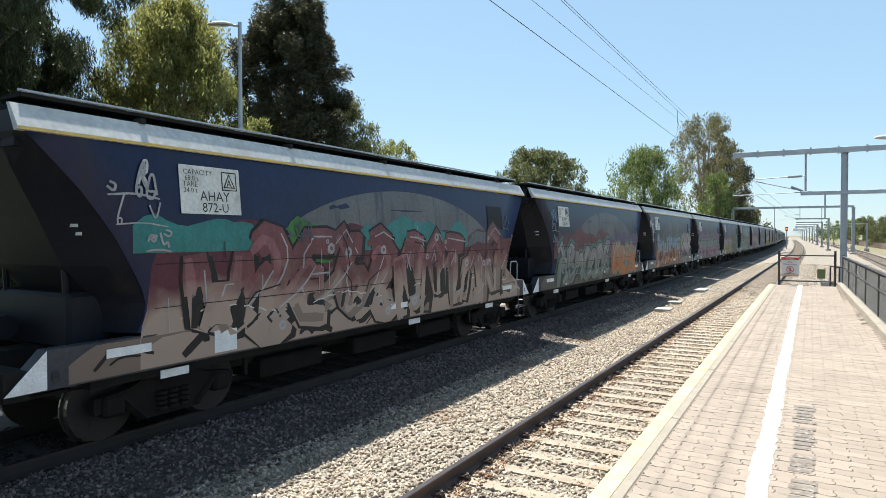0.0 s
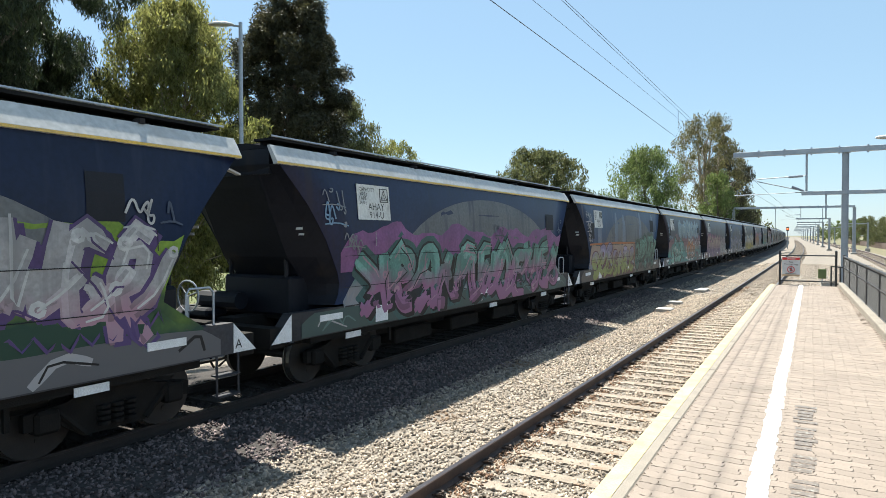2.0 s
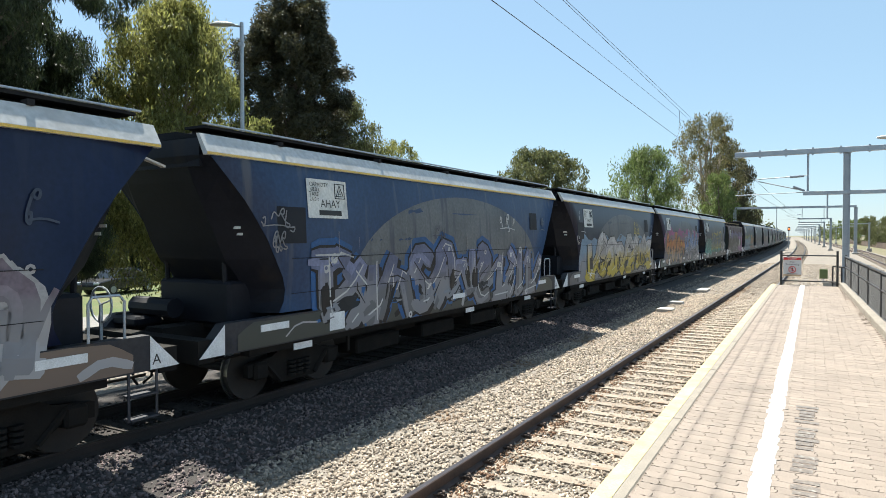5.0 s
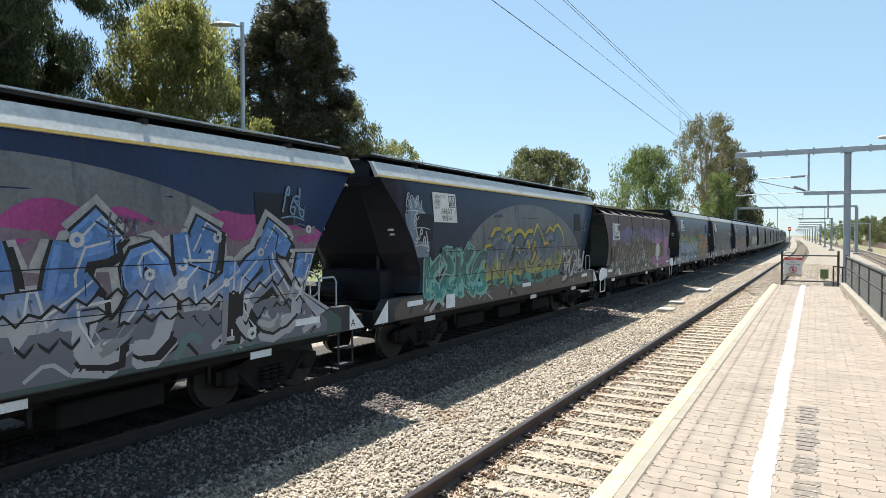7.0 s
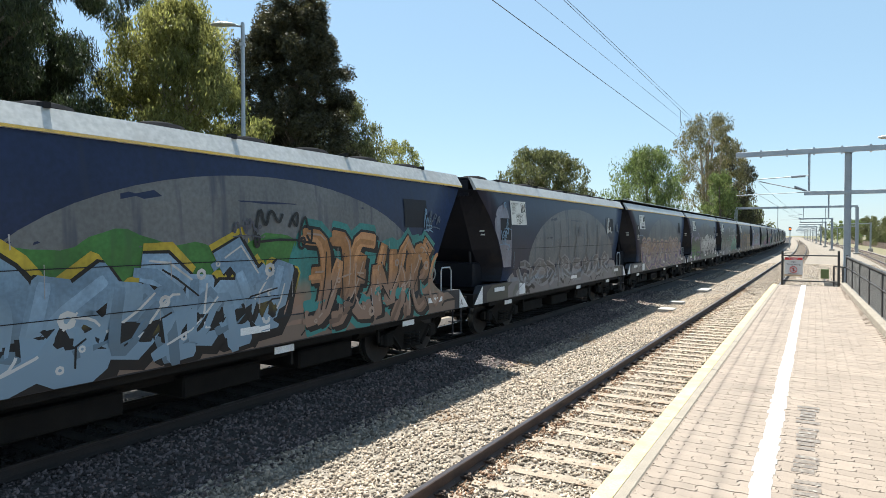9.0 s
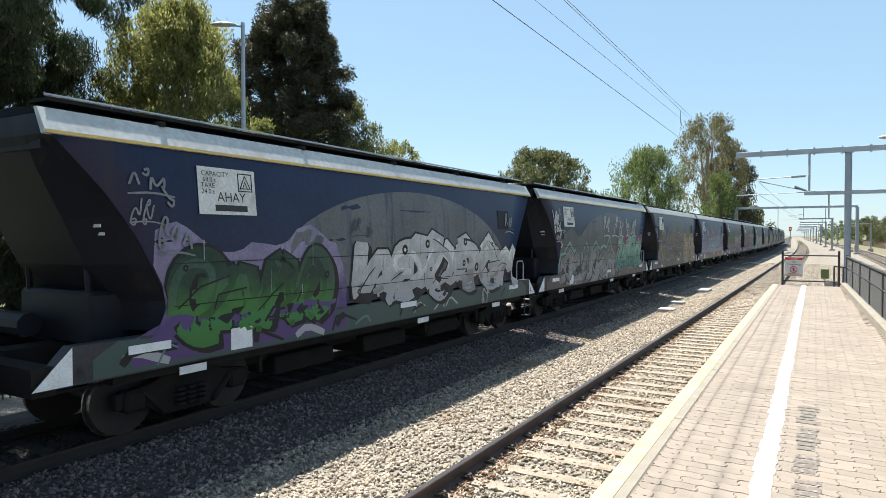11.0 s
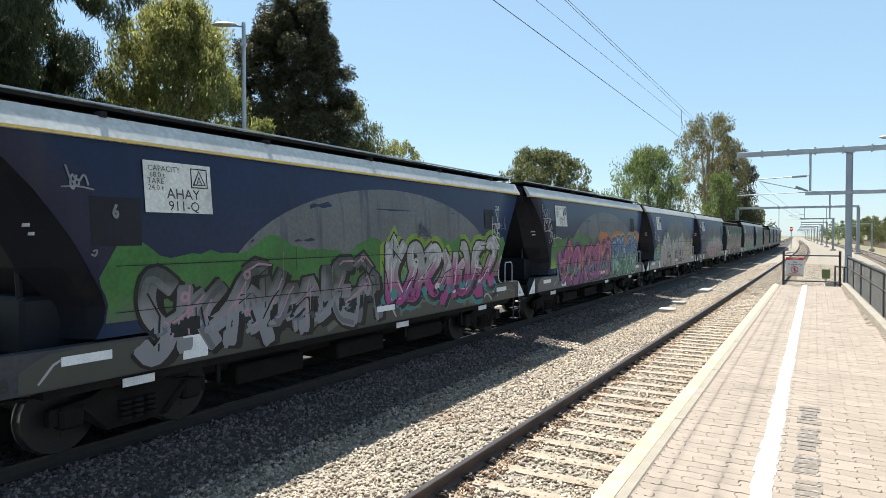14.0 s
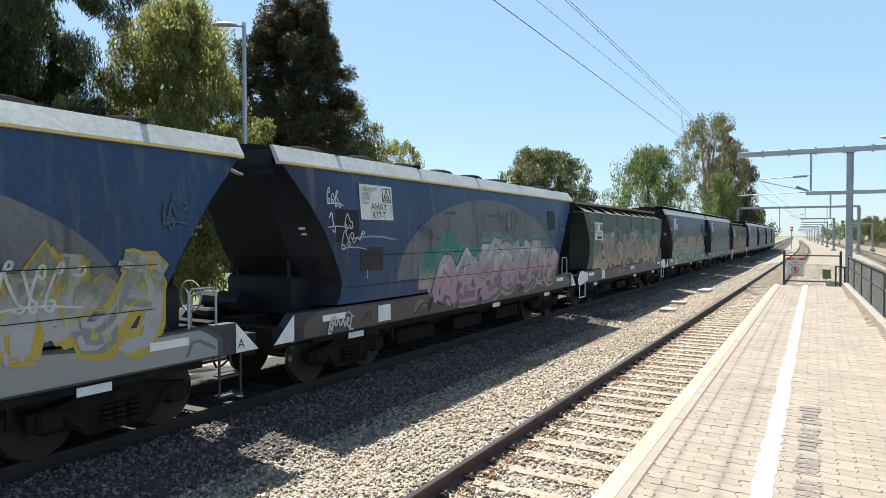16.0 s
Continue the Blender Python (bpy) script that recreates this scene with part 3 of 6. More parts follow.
for y in (16.0, 27.0):
    wire("dropper", [(-2.75, y, 4.25), (-2.75, y, 4.54)], 0.005, "thin dropper wire hanging between two overhead wires")

# ---- signal beside the freight track ----
sg = empty("railway_signal", pose(-4.6, 160, -1.3))
tagged(sg, "railway signal post with one lit orange-red lamp", "signal")
part("post", T([(0, 0, 0), (0, 0, 4.0)], 0.09, 8), M_GALV, sg)
part("head", B(-0.26, 0.26, -0.1, 0.15, 3.9, 4.75, bevel=0.05), M_BLACKPIPE, sg)
lm = bmesh.new()
bmesh.ops.create_uvsphere(lm, u_segments=12, v_segments=8, radius=0.17, matrix=Matrix.Translation((0, -0.12, 4.3)))
part("signal_lens", lm, glow("signal_orange_red", (1.0, 0.1, 0.015), 1.2), sg, "lit orange-red signal lens")

# ---- lamp posts behind the train ----
def street_lamp(x, y, h, turn, label):
    s = empty("street_lamp", pose(x, y, -1.6, 0, 0, turn))
    tagged(s, label, "street lamp", group="street lamps")
    part("pole", T([(0, 0, 0), (0, 0, h)], 0.085, 10, 0.06), M_GALV, s)
    part("arm", T([(0, 0, h - 0.12), (-0.35, 0, h - 0.08)], 0.035, 8), M_GALV, s)
    part("bracket", B(-0.08, 0.08, -0.08, 0.08, h - 0.75, h - 0.65), M_GALV, s)
    b = bmesh.new()
    bmesh.ops.create_uvsphere(b, u_segments=16, v_segments=8, radius=1)
    for v in b.verts:
        v.co = Vector((v.co.x * 0.42 - 0.62, v.co.y * 0.16, max(v.co.z, -0.4) * 0.08 + h - 0.06))
    part("lamp_head", b, surf("lamp_shell", (0.7, 0.7, 0.68), None, 4, 0.4), s, "pale oval lamp head")
    return s


street_lamp(-15.9, 14.95, 10.0, 30, "grey steel street lamp with one oval head")
sl = street_lamp(-22.5, 39.3, 6.1, 30, "thin grey street lamp with two short heads behind the train")

# ---- boundary wall and planting on the other side ----
M_WALL = surf("brown_panel_fence", (0.084, 0.0595, 0.049), (0.119, 0.084, 0.07), 0.8, 0.8, 0.2, rand=0.15)
fw = empty("boundary_wall")
tagged(fw, "long brown post-and-panel boundary wall", "wall", kind="structure")
panel_me = bpy.data.meshes.new("panel")
bm = B(-0.05, 0.05, 0, 2.32, 0, 1.5)
bm.to_mesh(panel_me)
bm.free()
panel_me.materials.append(M_WALL)
post_me = bpy.data.meshes.new("post")
bm = B(-0.09, 0.09, -0.09, 0.09, 0, 1.65)
bm.to_mesh(post_me)
bm.free()
post_me.materials.append(M_WALL)
for i in range(110):
    y = 48 + i * 2.4
    share("panel", panel_me, fw, pose(15.5 + bend(y), y + 0.04, -1.75, 0, 0, heading(y)))
    share("post", post_me, fw, pose(15.5 + bend(y), y, -1.75, 0, 0, heading(y)))

# ---- trees ----
def leaf_cloud(name, clumps, per, size, mat, seed, droop=0.0, narrow=0.45, spread=1.0):
    """Leaves: small pointed blades gathered round the ends of the twigs."""
    rng = np.random.default_rng(seed)
    c = np.array([k[0] for k in clumps])
    r = np.array([k[1] for k in clumps])
    n = len(c) * per
    ci = np.repeat(np.arange(len(c)), per)
    d = rng.normal(size=(n, 3))
    d /= np.linalg.norm(d, axis=1)[:, None]
    p = c[ci] + d * (r[ci] * rng.uniform(0.25, 1.05, n) ** 0.7 * spread)[:, None]
    if droop:
        p[:, 2] -= np.abs(rng.normal(size=n)) * droop * r[ci]
    ax = rng.normal(size=(n, 3))
    if droop:
        ax[:, 2] -= 2.2
    ax /= np.linalg.norm(ax, axis=1)[:, None]
    bx = np.cross(ax, rng.normal(size=(n, 3)))
    bx /= np.linalg.norm(bx, axis=1)[:, None]
    s = size * rng.uniform(0.6, 1.4, n)[:, None]
    v = np.stack([p - ax * s, p + bx * s * narrow, p + ax * s, p - bx * s * narrow], 1).reshape(-1, 3)
    return big_mesh(name, v, np.arange(n * 4).reshape(n, 4), mat)


def tree(x, y, h, width, leaf, bark, label, seed, base=0.25, per=120, clumps=150, leaf_size=0.12, droop=0.0, narrow=0.45, shape="round", clump_r=0.55, trunk=0.22, lean=0.0, deep=None, name="tree", stems=1):
    """Tapered trunk, limbs that fork, and leaf clumps at the limb ends."""
    rng = random.Random(seed)
    t = empty(name, pose(x, y, -1.75))
    tagged(t, label, "tree")
    wood = bmesh.new()
    top = Vector((lean, 0, h * 0.82))
    for sidx in range(stems):
        off = Vector((rng.uniform(-0.3, 0.3), rng.uniform(-0.3, 0.3), 0)) if stems > 1 else Vector()
        spl = Vector((rng.uniform(-1, 1), rng.uniform(-1, 1), 0)) * (width * 0.2 if stems > 1 else 0)
        tube(wood, [off + Vector((lean * u + math.sin(u * 5 + seed + sidx) * 0.12, math.cos(u * 4 + seed) * 0.1, top.z * u)) + spl * u for u in [i / 7 for i in range(8)]], trunk, 8, trunk * 0.25)
    pts = []
    for i in range(clumps):
        u = base + (1 - base) * (rng.random() ** 0.85)
        if shape == "cone":
            rad = width / 2 * (1.08 - u) ** 0.75 * 1.25
        elif shape == "broad":
            rad = width / 2 * math.sin(math.pi * min(1, 0.15 + 0.78 * (u - base) / (1 - base))) ** 0.6
        else:
            rad = width / 2 * math.sin(math.pi * min(1, 0.12 + 0.82 * (u - base) / (1 - base))) ** 0.75
        a = rng.uniform(0, math.tau)
        k = rad * math.sqrt(rng.uniform(0.08, 1.0)) * rng.uniform(0.8, 1.15)
        c = Vector((math.cos(a) * k + lean * u, math.sin(a) * k, h * u))
        rr = clump_r * rng.uniform(0.55, 1.35)
        pts.append((tuple(c), rr))
        if i % 3 == 0:
            fork = Vector((lean * u, 0, min(top.z, max(h * base * 0.7, c.z - k * 0.8 - 0.6))))
            mid = fork.lerp(c, 0.55) + Vector((0, 0, 0.2 * k))
            tube(wood, [fork, mid, c], max(0.03, trunk * 0.33 * (1.2 - u)), 5, 0.012)
    part("trunk", wood, bark, t)
    lc = leaf_cloud("crown", pts, per, leaf_size, leaf, seed, droop, narrow)
    lc.parent = t
    return t


L_PINE = leafmat("dark_pine_needles", (0.05, 0.068, 0.028), (0.026, 0.038, 0.017), 0.35)
L_WILLOW = leafmat("yellow_green_leaves", (0.27, 0.265, 0.085), (0.15, 0.165, 0.052), 0.55)
L_DARK = leafmat("dark_brown_green_foliage", (0.065, 0.06, 0.027), (0.036, 0.036, 0.016), 0.3)
L_GUM = leafmat("olive_gum_leaves", (0.14, 0.145, 0.058), (0.085, 0.095, 0.038), 0.4)
L_PEPPER = leafmat("bright_pepper_leaves", (0.17, 0.21, 0.07), (0.1, 0.14, 0.042), 0.5)
L_GUMBROWN = leafmat("brownish_gum_leaves", (0.2, 0.165, 0.07), (0.1, 0.105, 0.042), 0.4)

tree(-23.0, 10.5, 10.6, 9.0, L_PINE, M_BARK, "tall dark green pine with drooping branches", 11, 0.06, 900, 330, 0.1, 0.1, 0.14, "broad", 0.55, 0.3)
tree(-19.6, 7.9, 15.6, 11.4, L_PINE, M_BARK, "tall pine with dark overhanging branches", 21, 0.53, 800, 260, 0.1, 0.1, 0.14, "broad", 0.5, 0.28)
tree(-19.4, 15.2, 11.5, 5.6, L_WILLOW, M_PALEBARK, "yellow-green weeping tree behind the train", 12, 0.16, 300, 400, 0.075, 0.55, 0.3, "round", 0.44, 0.13, stems=4)
tree(-22.6, 24.6, 14.8, 6.3, L_DARK, M_BARK, "dense dark brown-green casuarina", 13, 0.12, 480, 400, 0.1, 0.0, 0.24, "broad", 0.5, 0.25)
tree(-25.5, 31.9, 12.0, 6.0, L_GUM, M_BARK, "olive green tree behind the dark casuarina", 14, 0.2, 220, 120, 0.1, 0.6, 0.3, "round", 0.6, 0.2)
tree(-27.5, 41.0, 10.6, 5.5, L_WILLOW, M_PALEBARK, "slender yellow-green gum sapling", 15, 0.35, 160, 60, 0.1, 0.4, 0.3, "round", 0.5, 0.15)
tree(-30.0, 78.0, 13.9, 13.0, L_GUM, M_PALEBARK, "rounded olive gum tree", 16, 0.2, 200, 190, 0.16, 0.2, 0.35, "broad", 0.9, 0.3)
tree(-16.5, 75.0, 13.2, 9.5, L_PEPPER, M_BARK, "bright green weeping pepper tree", 17, 0.1, 170, 190, 0.14, 1.0, 0.3, "round", 0.8, 0.3)
tree(-16.8, 126.0, 24.5, 14.0, L_GUMBROWN, M_PALEBARK, "tall gum tree with brownish crown and pale limbs", 18, 0.35, 110, 170, 0.2, 0.3, 0.3, "broad", 1.1, 0.5, stems=4)
tree(-13.8, 118.0, 14.0, 6.5, L_PEPPER, M_BARK, "green bushy tree in front of a tall gum", 19, 0.1, 130, 70, 0.2, 0.8, 0.3, "round", 1.0, 0.3)
tree(-15.5, 150.0, 21.0, 11.0, L_DARK, M_PALEBARK, "dark green gum beside the railway", 20, 0.25, 200, 110, 0.24, 0.2, 0.3, "broad", 1.3, 0.4)
for i, (x, y, h, w, l) in enumerate(((-22, 100, 7, 7, L_GUM), (-20, 190, 13, 14, L_GUM), (-22, 230, 15, 16, L_GUM), (-26, 280, 14, 18, L_PEPPER), (-32, 340, 14, 20, L_GUM), (-40, 420, 15, 26, L_GUM),
                                   (18.5, 66, 5.6, 6.5, L_GUM), (19, 74, 6.0, 7, L_GUM), (19.5, 83, 6.4, 8, L_GUM), (20, 94, 6.2, 9, L_WILLOW), (21, 108, 7.5, 10, L_GUM), (22, 125, 9.5, 10, L_GUMBROWN), (21, 145, 7.5, 12, L_GUM), (20, 170, 8, 14, L_GUM), (20, 205, 8, 16, L_GUM), (18, 260, 9, 20, L_GUM), (16, 330, 10, 24, L_PEPPER), (30, 95, 12, 10, L_GUM))):
    tree(x, y, h, w, l, M_BARK, "olive green shrub-like tree beyond the boundary" if x > 0 else "distant olive green tree along the railway", 40 + i, 0.06, 150, 90, 0.02 * h + 0.05, 0.2, 0.4, "broad", 0.07 * h + 0.3, 0.2)
for i, (x, y, h) in enumerate(((-24.0, 60.0, 8.0), (-24.8, 61.0, 8.8))):
    tree(x, y, h, 1.1, L_DARK, M_BARK, "narrow dark green cypress tree", 80 + i, 0.05, 200, 60, 0.1, 0.0, 0.3, "cone", 0.35, 0.1)
# woods along the horizon
rng = random.Random(77)
far_pts = []
for i in range(900):
    yy = rng.uniform(450, 1500)
    xx = bend(yy) + rng.choice((-1, 1)) * rng.uniform(25, 900) * (yy / 900)
    far_pts.append(((xx, yy, rng.uniform(-1, 9)), rng.uniform(3, 8)))
far_w = leaf_cloud("far_woods", far_pts, 60, 1.2, L_GUM, 5, 0.0, 0.6)
tagged(far_w, "hazy belt of distant trees on the horizon", "woods", kind="stuff")
# strip of green lawn behind the train
lawn = mesh_ob("lawn", [(-60, -20, -1.735), (-13.5, -20, -1.735), (-13.5, 60, -1.735), (-60, 60, -1.735)], [(0, 1, 2, 3)], surf("lawn_grass", (0.055, 0.085, 0.02), (0.09, 0.09, 0.032), 0.7, 0.95, 0.5, fine=22))
tagged(lawn, "patchy green lawn behind the freight track", "lawn", kind="structure")

# understory of shrubs and low trees that closes the view behind the lawn
urng = random.Random(31)
for i in range(16):
    ux, uy = -43 - urng.uniform(0, 7), 1 + i * 5.2 + urng.uniform(-1.5, 1.5)
    tree(ux, uy, urng.uniform(5.0, 7.5), urng.uniform(6.5, 8.5), (L_PINE, L_DARK, L_GUM)[i % 3], M_BARK, "dark leafy shrub-like tree behind the lawn", 300 + i, 0.04, 150, 80, 0.2, 0.2, 0.4, "broad", 0.85, 0.15)


def parked_car(x, y, turn, colour, label):
    """A sedan: shaped body, glasshouse, wheels and lamps."""
    c = empty("car", pose(x, y, -1.735, 0, 0, turn))
    tagged(c, label, "car", group="parked cars")
    bm = bmesh.new()
    prism(bm, [(-2.25, 0.3), (-2.3, 0.55), (-2.2, 0.78), (-1.2, 0.93), (1.5, 0.97), (2.2, 0.88), (2.28, 0.6), (2.2, 0.3)], 0, -0.88, 0.88)
    bmesh.ops.bevel(bm, geom=list(bm.edges), offset=0.05, segments=1, affect="EDGES")
    part("body", bm, colour, c)
    bm = bmesh.new()
    prism(bm, [(-1.25, 0.92), (-0.5, 1.4), (0.7, 1.42), (1.55, 0.95)], 0, -0.72, 0.72)
    bmesh.ops.bevel(bm, geom=list(bm.edges), offset=0.06, segments=1, affect="EDGES")
    part("cabin_glass", bm, M_CARGLASS, c, "dark car windows")
    part("roof", B(-0.68, 0.68, -0.5, 0.7, 1.405, 1.44, bevel=0.015), colour, c)
    for wy in (-1.35, 1.35):
        for sx in (-1, 1):
            wh = part("wheel", T([(sx * 0.7, wy, 0.32), (sx * 0.9, wy, 0.32)], 0.32, 18), M_BLACKPIPE, c)
            part("rim", T([(sx * 0.9, wy, 0.32), (sx * 0.912, wy, 0.32)], 0.2, 12), M_GALV, wh)
    for sx in (-1, 1):
        part("headlight", B(sx * 0.62 - 0.18, sx * 0.62 + 0.18, -2.31, -2.2, 0.62, 0.75, bevel=0.02), M_GALV, c)
        part("tail_light", B(sx * 0.64 - 0.16, sx * 0.64 + 0.16, 2.2, 2.29, 0.66, 0.8, bevel=0.02), M_RED, c)
    return c


M_CARGLASS = surf("car_glass", (0.01, 0.012, 0.014), None, 3, 0.08)
M_CARDARK = surf("dark_car_paint", (0.015, 0.016, 0.02), (0.02, 0.02, 0.024), 2, 0.25)
M_CARPALE = surf("pale_blue_car_paint", (0.22, 0.27, 0.33), (0.2, 0.25, 0.3), 2, 0.25)
parked_car(-32.6, 17.2, 12, M_CARDARK, "dark sedan parked beyond the lawn")
parked_car(-35.2, 23.6, 12, M_CARDARK, "dark sedan parked beside another car on the path")
parked_car(-37.5, 19.5, 12, M_CARPALE, "pale blue sedan parked behind dark cars")
# path, picket fence and lawn seen through the gaps of the train
path_strip = mesh_ob("path", [(-26, -20, -1.73), (-20.5, -20, -1.73), (-20.5, 90, -1.73), (-26, 90, -1.73)], [(0, 1, 2, 3)], surf("pale_asphalt_path", (0.18, 0.174, 0.168), (0.144, 0.138, 0.132), 1.2, 0.95, 0.3))
tagged(path_strip, "pale asphalt path across the lawn", "path", kind="structure")
picket_me = bpy.data.meshes.new("picket")
bm = B(-0.012, 0.012, -0.012, 0.012, 0, 1.2)
bm.to_mesh(picket_me)
bm.free()
picket_me.materials.append(M_BLACKPIPE)
for j in range(8):
    pf = empty("picket_fence", pose(-14.2, 2 + j * 4.0, -1.74))
    tagged(pf, "low black steel picket fence behind the train", "fence", group="picket fence panels")
    part("rail", B(-0.02, 0.02, 0, 3.98, 1.05, 1.09), M_BLACKPIPE, pf)
    part("rail", B(-0.02, 0.02, 0, 3.98, 0.15, 0.19), M_BLACKPIPE, pf)
    for i in range(28):
        share("picket", picket_me, pf, pose(0, 0.07 + i * 0.142, 0))

# ---- the freight train ----
M_NAVY = surf("navy_wagon_paint", (0.0058, 0.0105, 0.035), (0.009, 0.016, 0.049), 0.7, 0.36, 0.0, fine=14, rand=0.3, stain=(0.013, 0.018, 0.042), stain_scale=1.1, stain_at=0.55, streak=True)
M_FADED = surf("faded_blue_wagon_paint", (0.018, 0.039, 0.092), (0.028, 0.055, 0.118), 0.6, 0.42, 0.0, fine=14, stain=(0.07, 0.085, 0.12), stain_scale=1.1, stain_at=0.56, streak=True)
M_ENDS = surf("dark_wagon_end_paint", (0.006, 0.007, 0.012), (0.010, 0.011, 0.017), 1.1, 0.6, 0.05, fine=16, stain=(0.02, 0.017, 0.016), stain_scale=1.6, stain_at=0.6)
M_SILVER = surf("dull_silver_roof_edge", (0.47, 0.47, 0.46), (0.4, 0.4, 0.4), 0.9, 0.5, 0.0, fine=12, stain=(0.36, 0.345, 0.33), stain_scale=1.1, stain_at=0.55)
M_STRIPE = surf("yellow_reflective_stripe", (0.62, 0.42, 0.08), (0.52, 0.38, 0.14), 3, 0.5)
M_ROOF = surf("dark_wagon_roof", (0.018, 0.019, 0.022), (0.03, 0.03, 0.032), 1.5, 0.7, 0.1)
M_UNDER = surf("grimy_underframe", (0.008, 0.007, 0.0065), (0.015, 0.013, 0.011), 3, 0.9, 0.2)
M_WHEEL = surf("wheel_steel", (0.022, 0.018, 0.016), (0.015, 0.013, 0.012), 6, 0.7, 0.1)
M_TREAD = surf("bright_wheel_tread", (0.3, 0.28, 0.26), None, 6, 0.35, 0.0, 0.9)
M_SILL = surf("grimy_sill_paint", (0.03, 0.032, 0.042), (0.05, 0.048, 0.05), 1.5, 0.55, 0.1, fine=20, rand=0.3, stain=(0.08, 0.05, 0.035), stain_scale=2.5, stain_at=0.6)
M_PLATE = surf("white_wagon_plate", (0.62, 0.62, 0.6), (0.5, 0.5, 0.48), 2.5, 0.6, fine=20, stain=(0.4, 0.39, 0.37), stain_scale=3, stain_at=0.58)
M_TAG = surf("white_reflector", (0.72, 0.73, 0.74), (0.6, 0.6, 0.6), 5, 0.5)
M_HILL = surf("grey_hill_livery", (0.128, 0.132, 0.138), (0.098, 0.102, 0.108), 0.9, 0.5, fine=16, stain=(0.06, 0.066, 0.085), stain_scale=1.2, stain_at=0.54, streak=True)
M_OLDPLATE = surf("weathered_grey_plate", (0.16, 0.15, 0.15), (0.1, 0.092, 0.09), 2, 0.8, 0.1, stain=(0.1, 0.05, 0.04), stain_scale=3, stain_at=0.55)
M_PATCH2 = surf("black_overpaint", (0.008, 0.009, 0.014), (0.013, 0.014, 0.02), 2, 0.6)

for dull in (M_ENDS, M_OLDPLATE, M_UNDER, M_PATCH2, M_SILL, M_ROOF):
    dull.node_tree.nodes["Principled BSDF"].inputs["Specular IOR Level"].default_value = 0.25

M_ROOF.node_tree.nodes["Principled BSDF"].inputs["Specular IOR Level"].default_value = 0.0
M_ROOF.node_tree.nodes["Principled BSDF"].inputs["Roughness"].default_value = 1.0
for glossy in (M_NAVY, M_FADED, M_HILL):
    glossy.node_tree.nodes["Principled BSDF"].inputs["Specular IOR Level"].default_value = 0.28

LEN, SPEED, FIRST, SLOWING = 14.894, 20.402, 11.10, 0.0104
WZ = [0.92, 1.38, 1.42, 2.0, 2.6, 3.2, 3.6, 3.86]
WX = [1.38, 1.38, 1.352, 1.385, 1.40, 1.375, 1.33, 1.285]
LZ = [1.42, 1.6, 1.87, 2.56, 3.11, 3.86]
LY = [5.62, 5.53, 5.5, 5.87, 6.24, 6.9]


def wide(z):
    return float(np.interp(z, WZ, WX))


def long(z):
    return float(np.interp(z, LZ, LY))


ZL = [1.42, 1.5, 1.6, 1.8, 2.0, 2.3, 2.6, 2.9, 3.2, 3.5, 3.7, 3.86]


def stretch(y):
    """The B end reaches a little further from the middle than the A end."""
    return y * 1.028 if y < 0 else y


def stretch_parts(w):
    for c in w.children:
        if c.name.split(".")[0] not in ("bogie", "coupler", "lettering") and c.type == "MESH":
            for q in c.data.vertices:
                q.co.y = stretch(q.co.y)


def side_sheet(s):
    v, f = [], []
    n = 15
    for z in ZL:
        for i in range(n):
            v.append((s * wide(z), (2 * i / (n - 1) - 1) * long(z), z))
    for a in range(len(ZL) - 1):
        for i in range(n - 1):
            q = (a * n + i, a * n + i + 1, (a + 1) * n + i + 1, (a + 1) * n + i)
            f.append(q if s > 0 else q[::-1])
    k = len(v)
    v += [(s * (wide(z) - 0.012), e * long(z), z) for z in ZL for e in (-1, 1)]
    for a in range(len(ZL) - 1):
        for e, i in ((0, 0), (1, n - 1)):
            f.append((a * n + i, (a + 1) * n + i, k + (a + 1) * 2 + e, k + a * 2 + e))
    return v, f


def end_sheet(e):
    """Slope sheet whose middle stands proud of its two flanks."""
    v, f = [], []
    xs = [-1, -0.85, -0.62, -0.58, 0, 0.58, 0.62, 0.85, 1]
    out = [0, 0.2, 0.5, 0.55, 0.55, 0.55, 0.5, 0.2, 0]
    for z in ZL:
        lift = float(np.interp(z, [1.42, 1.9, 2.4, 3.3, 3.86], [0.35, 0.7, 1.0, 0.6, 0.05]))
        for x, o in zip(xs, out):
            v.append((x * (wide(z) - 0.013), e * (long(z) - 0.012 + o * lift), z))
    n = len(xs)
    for a in range(len(ZL) - 1):
        for i in range(n - 1):
            q = (a * n + i, a * n + i + 1, (a + 1) * n + i + 1, (a + 1) * n + i)
            f.append(q if e < 0 else q[::-1])
    return v, f


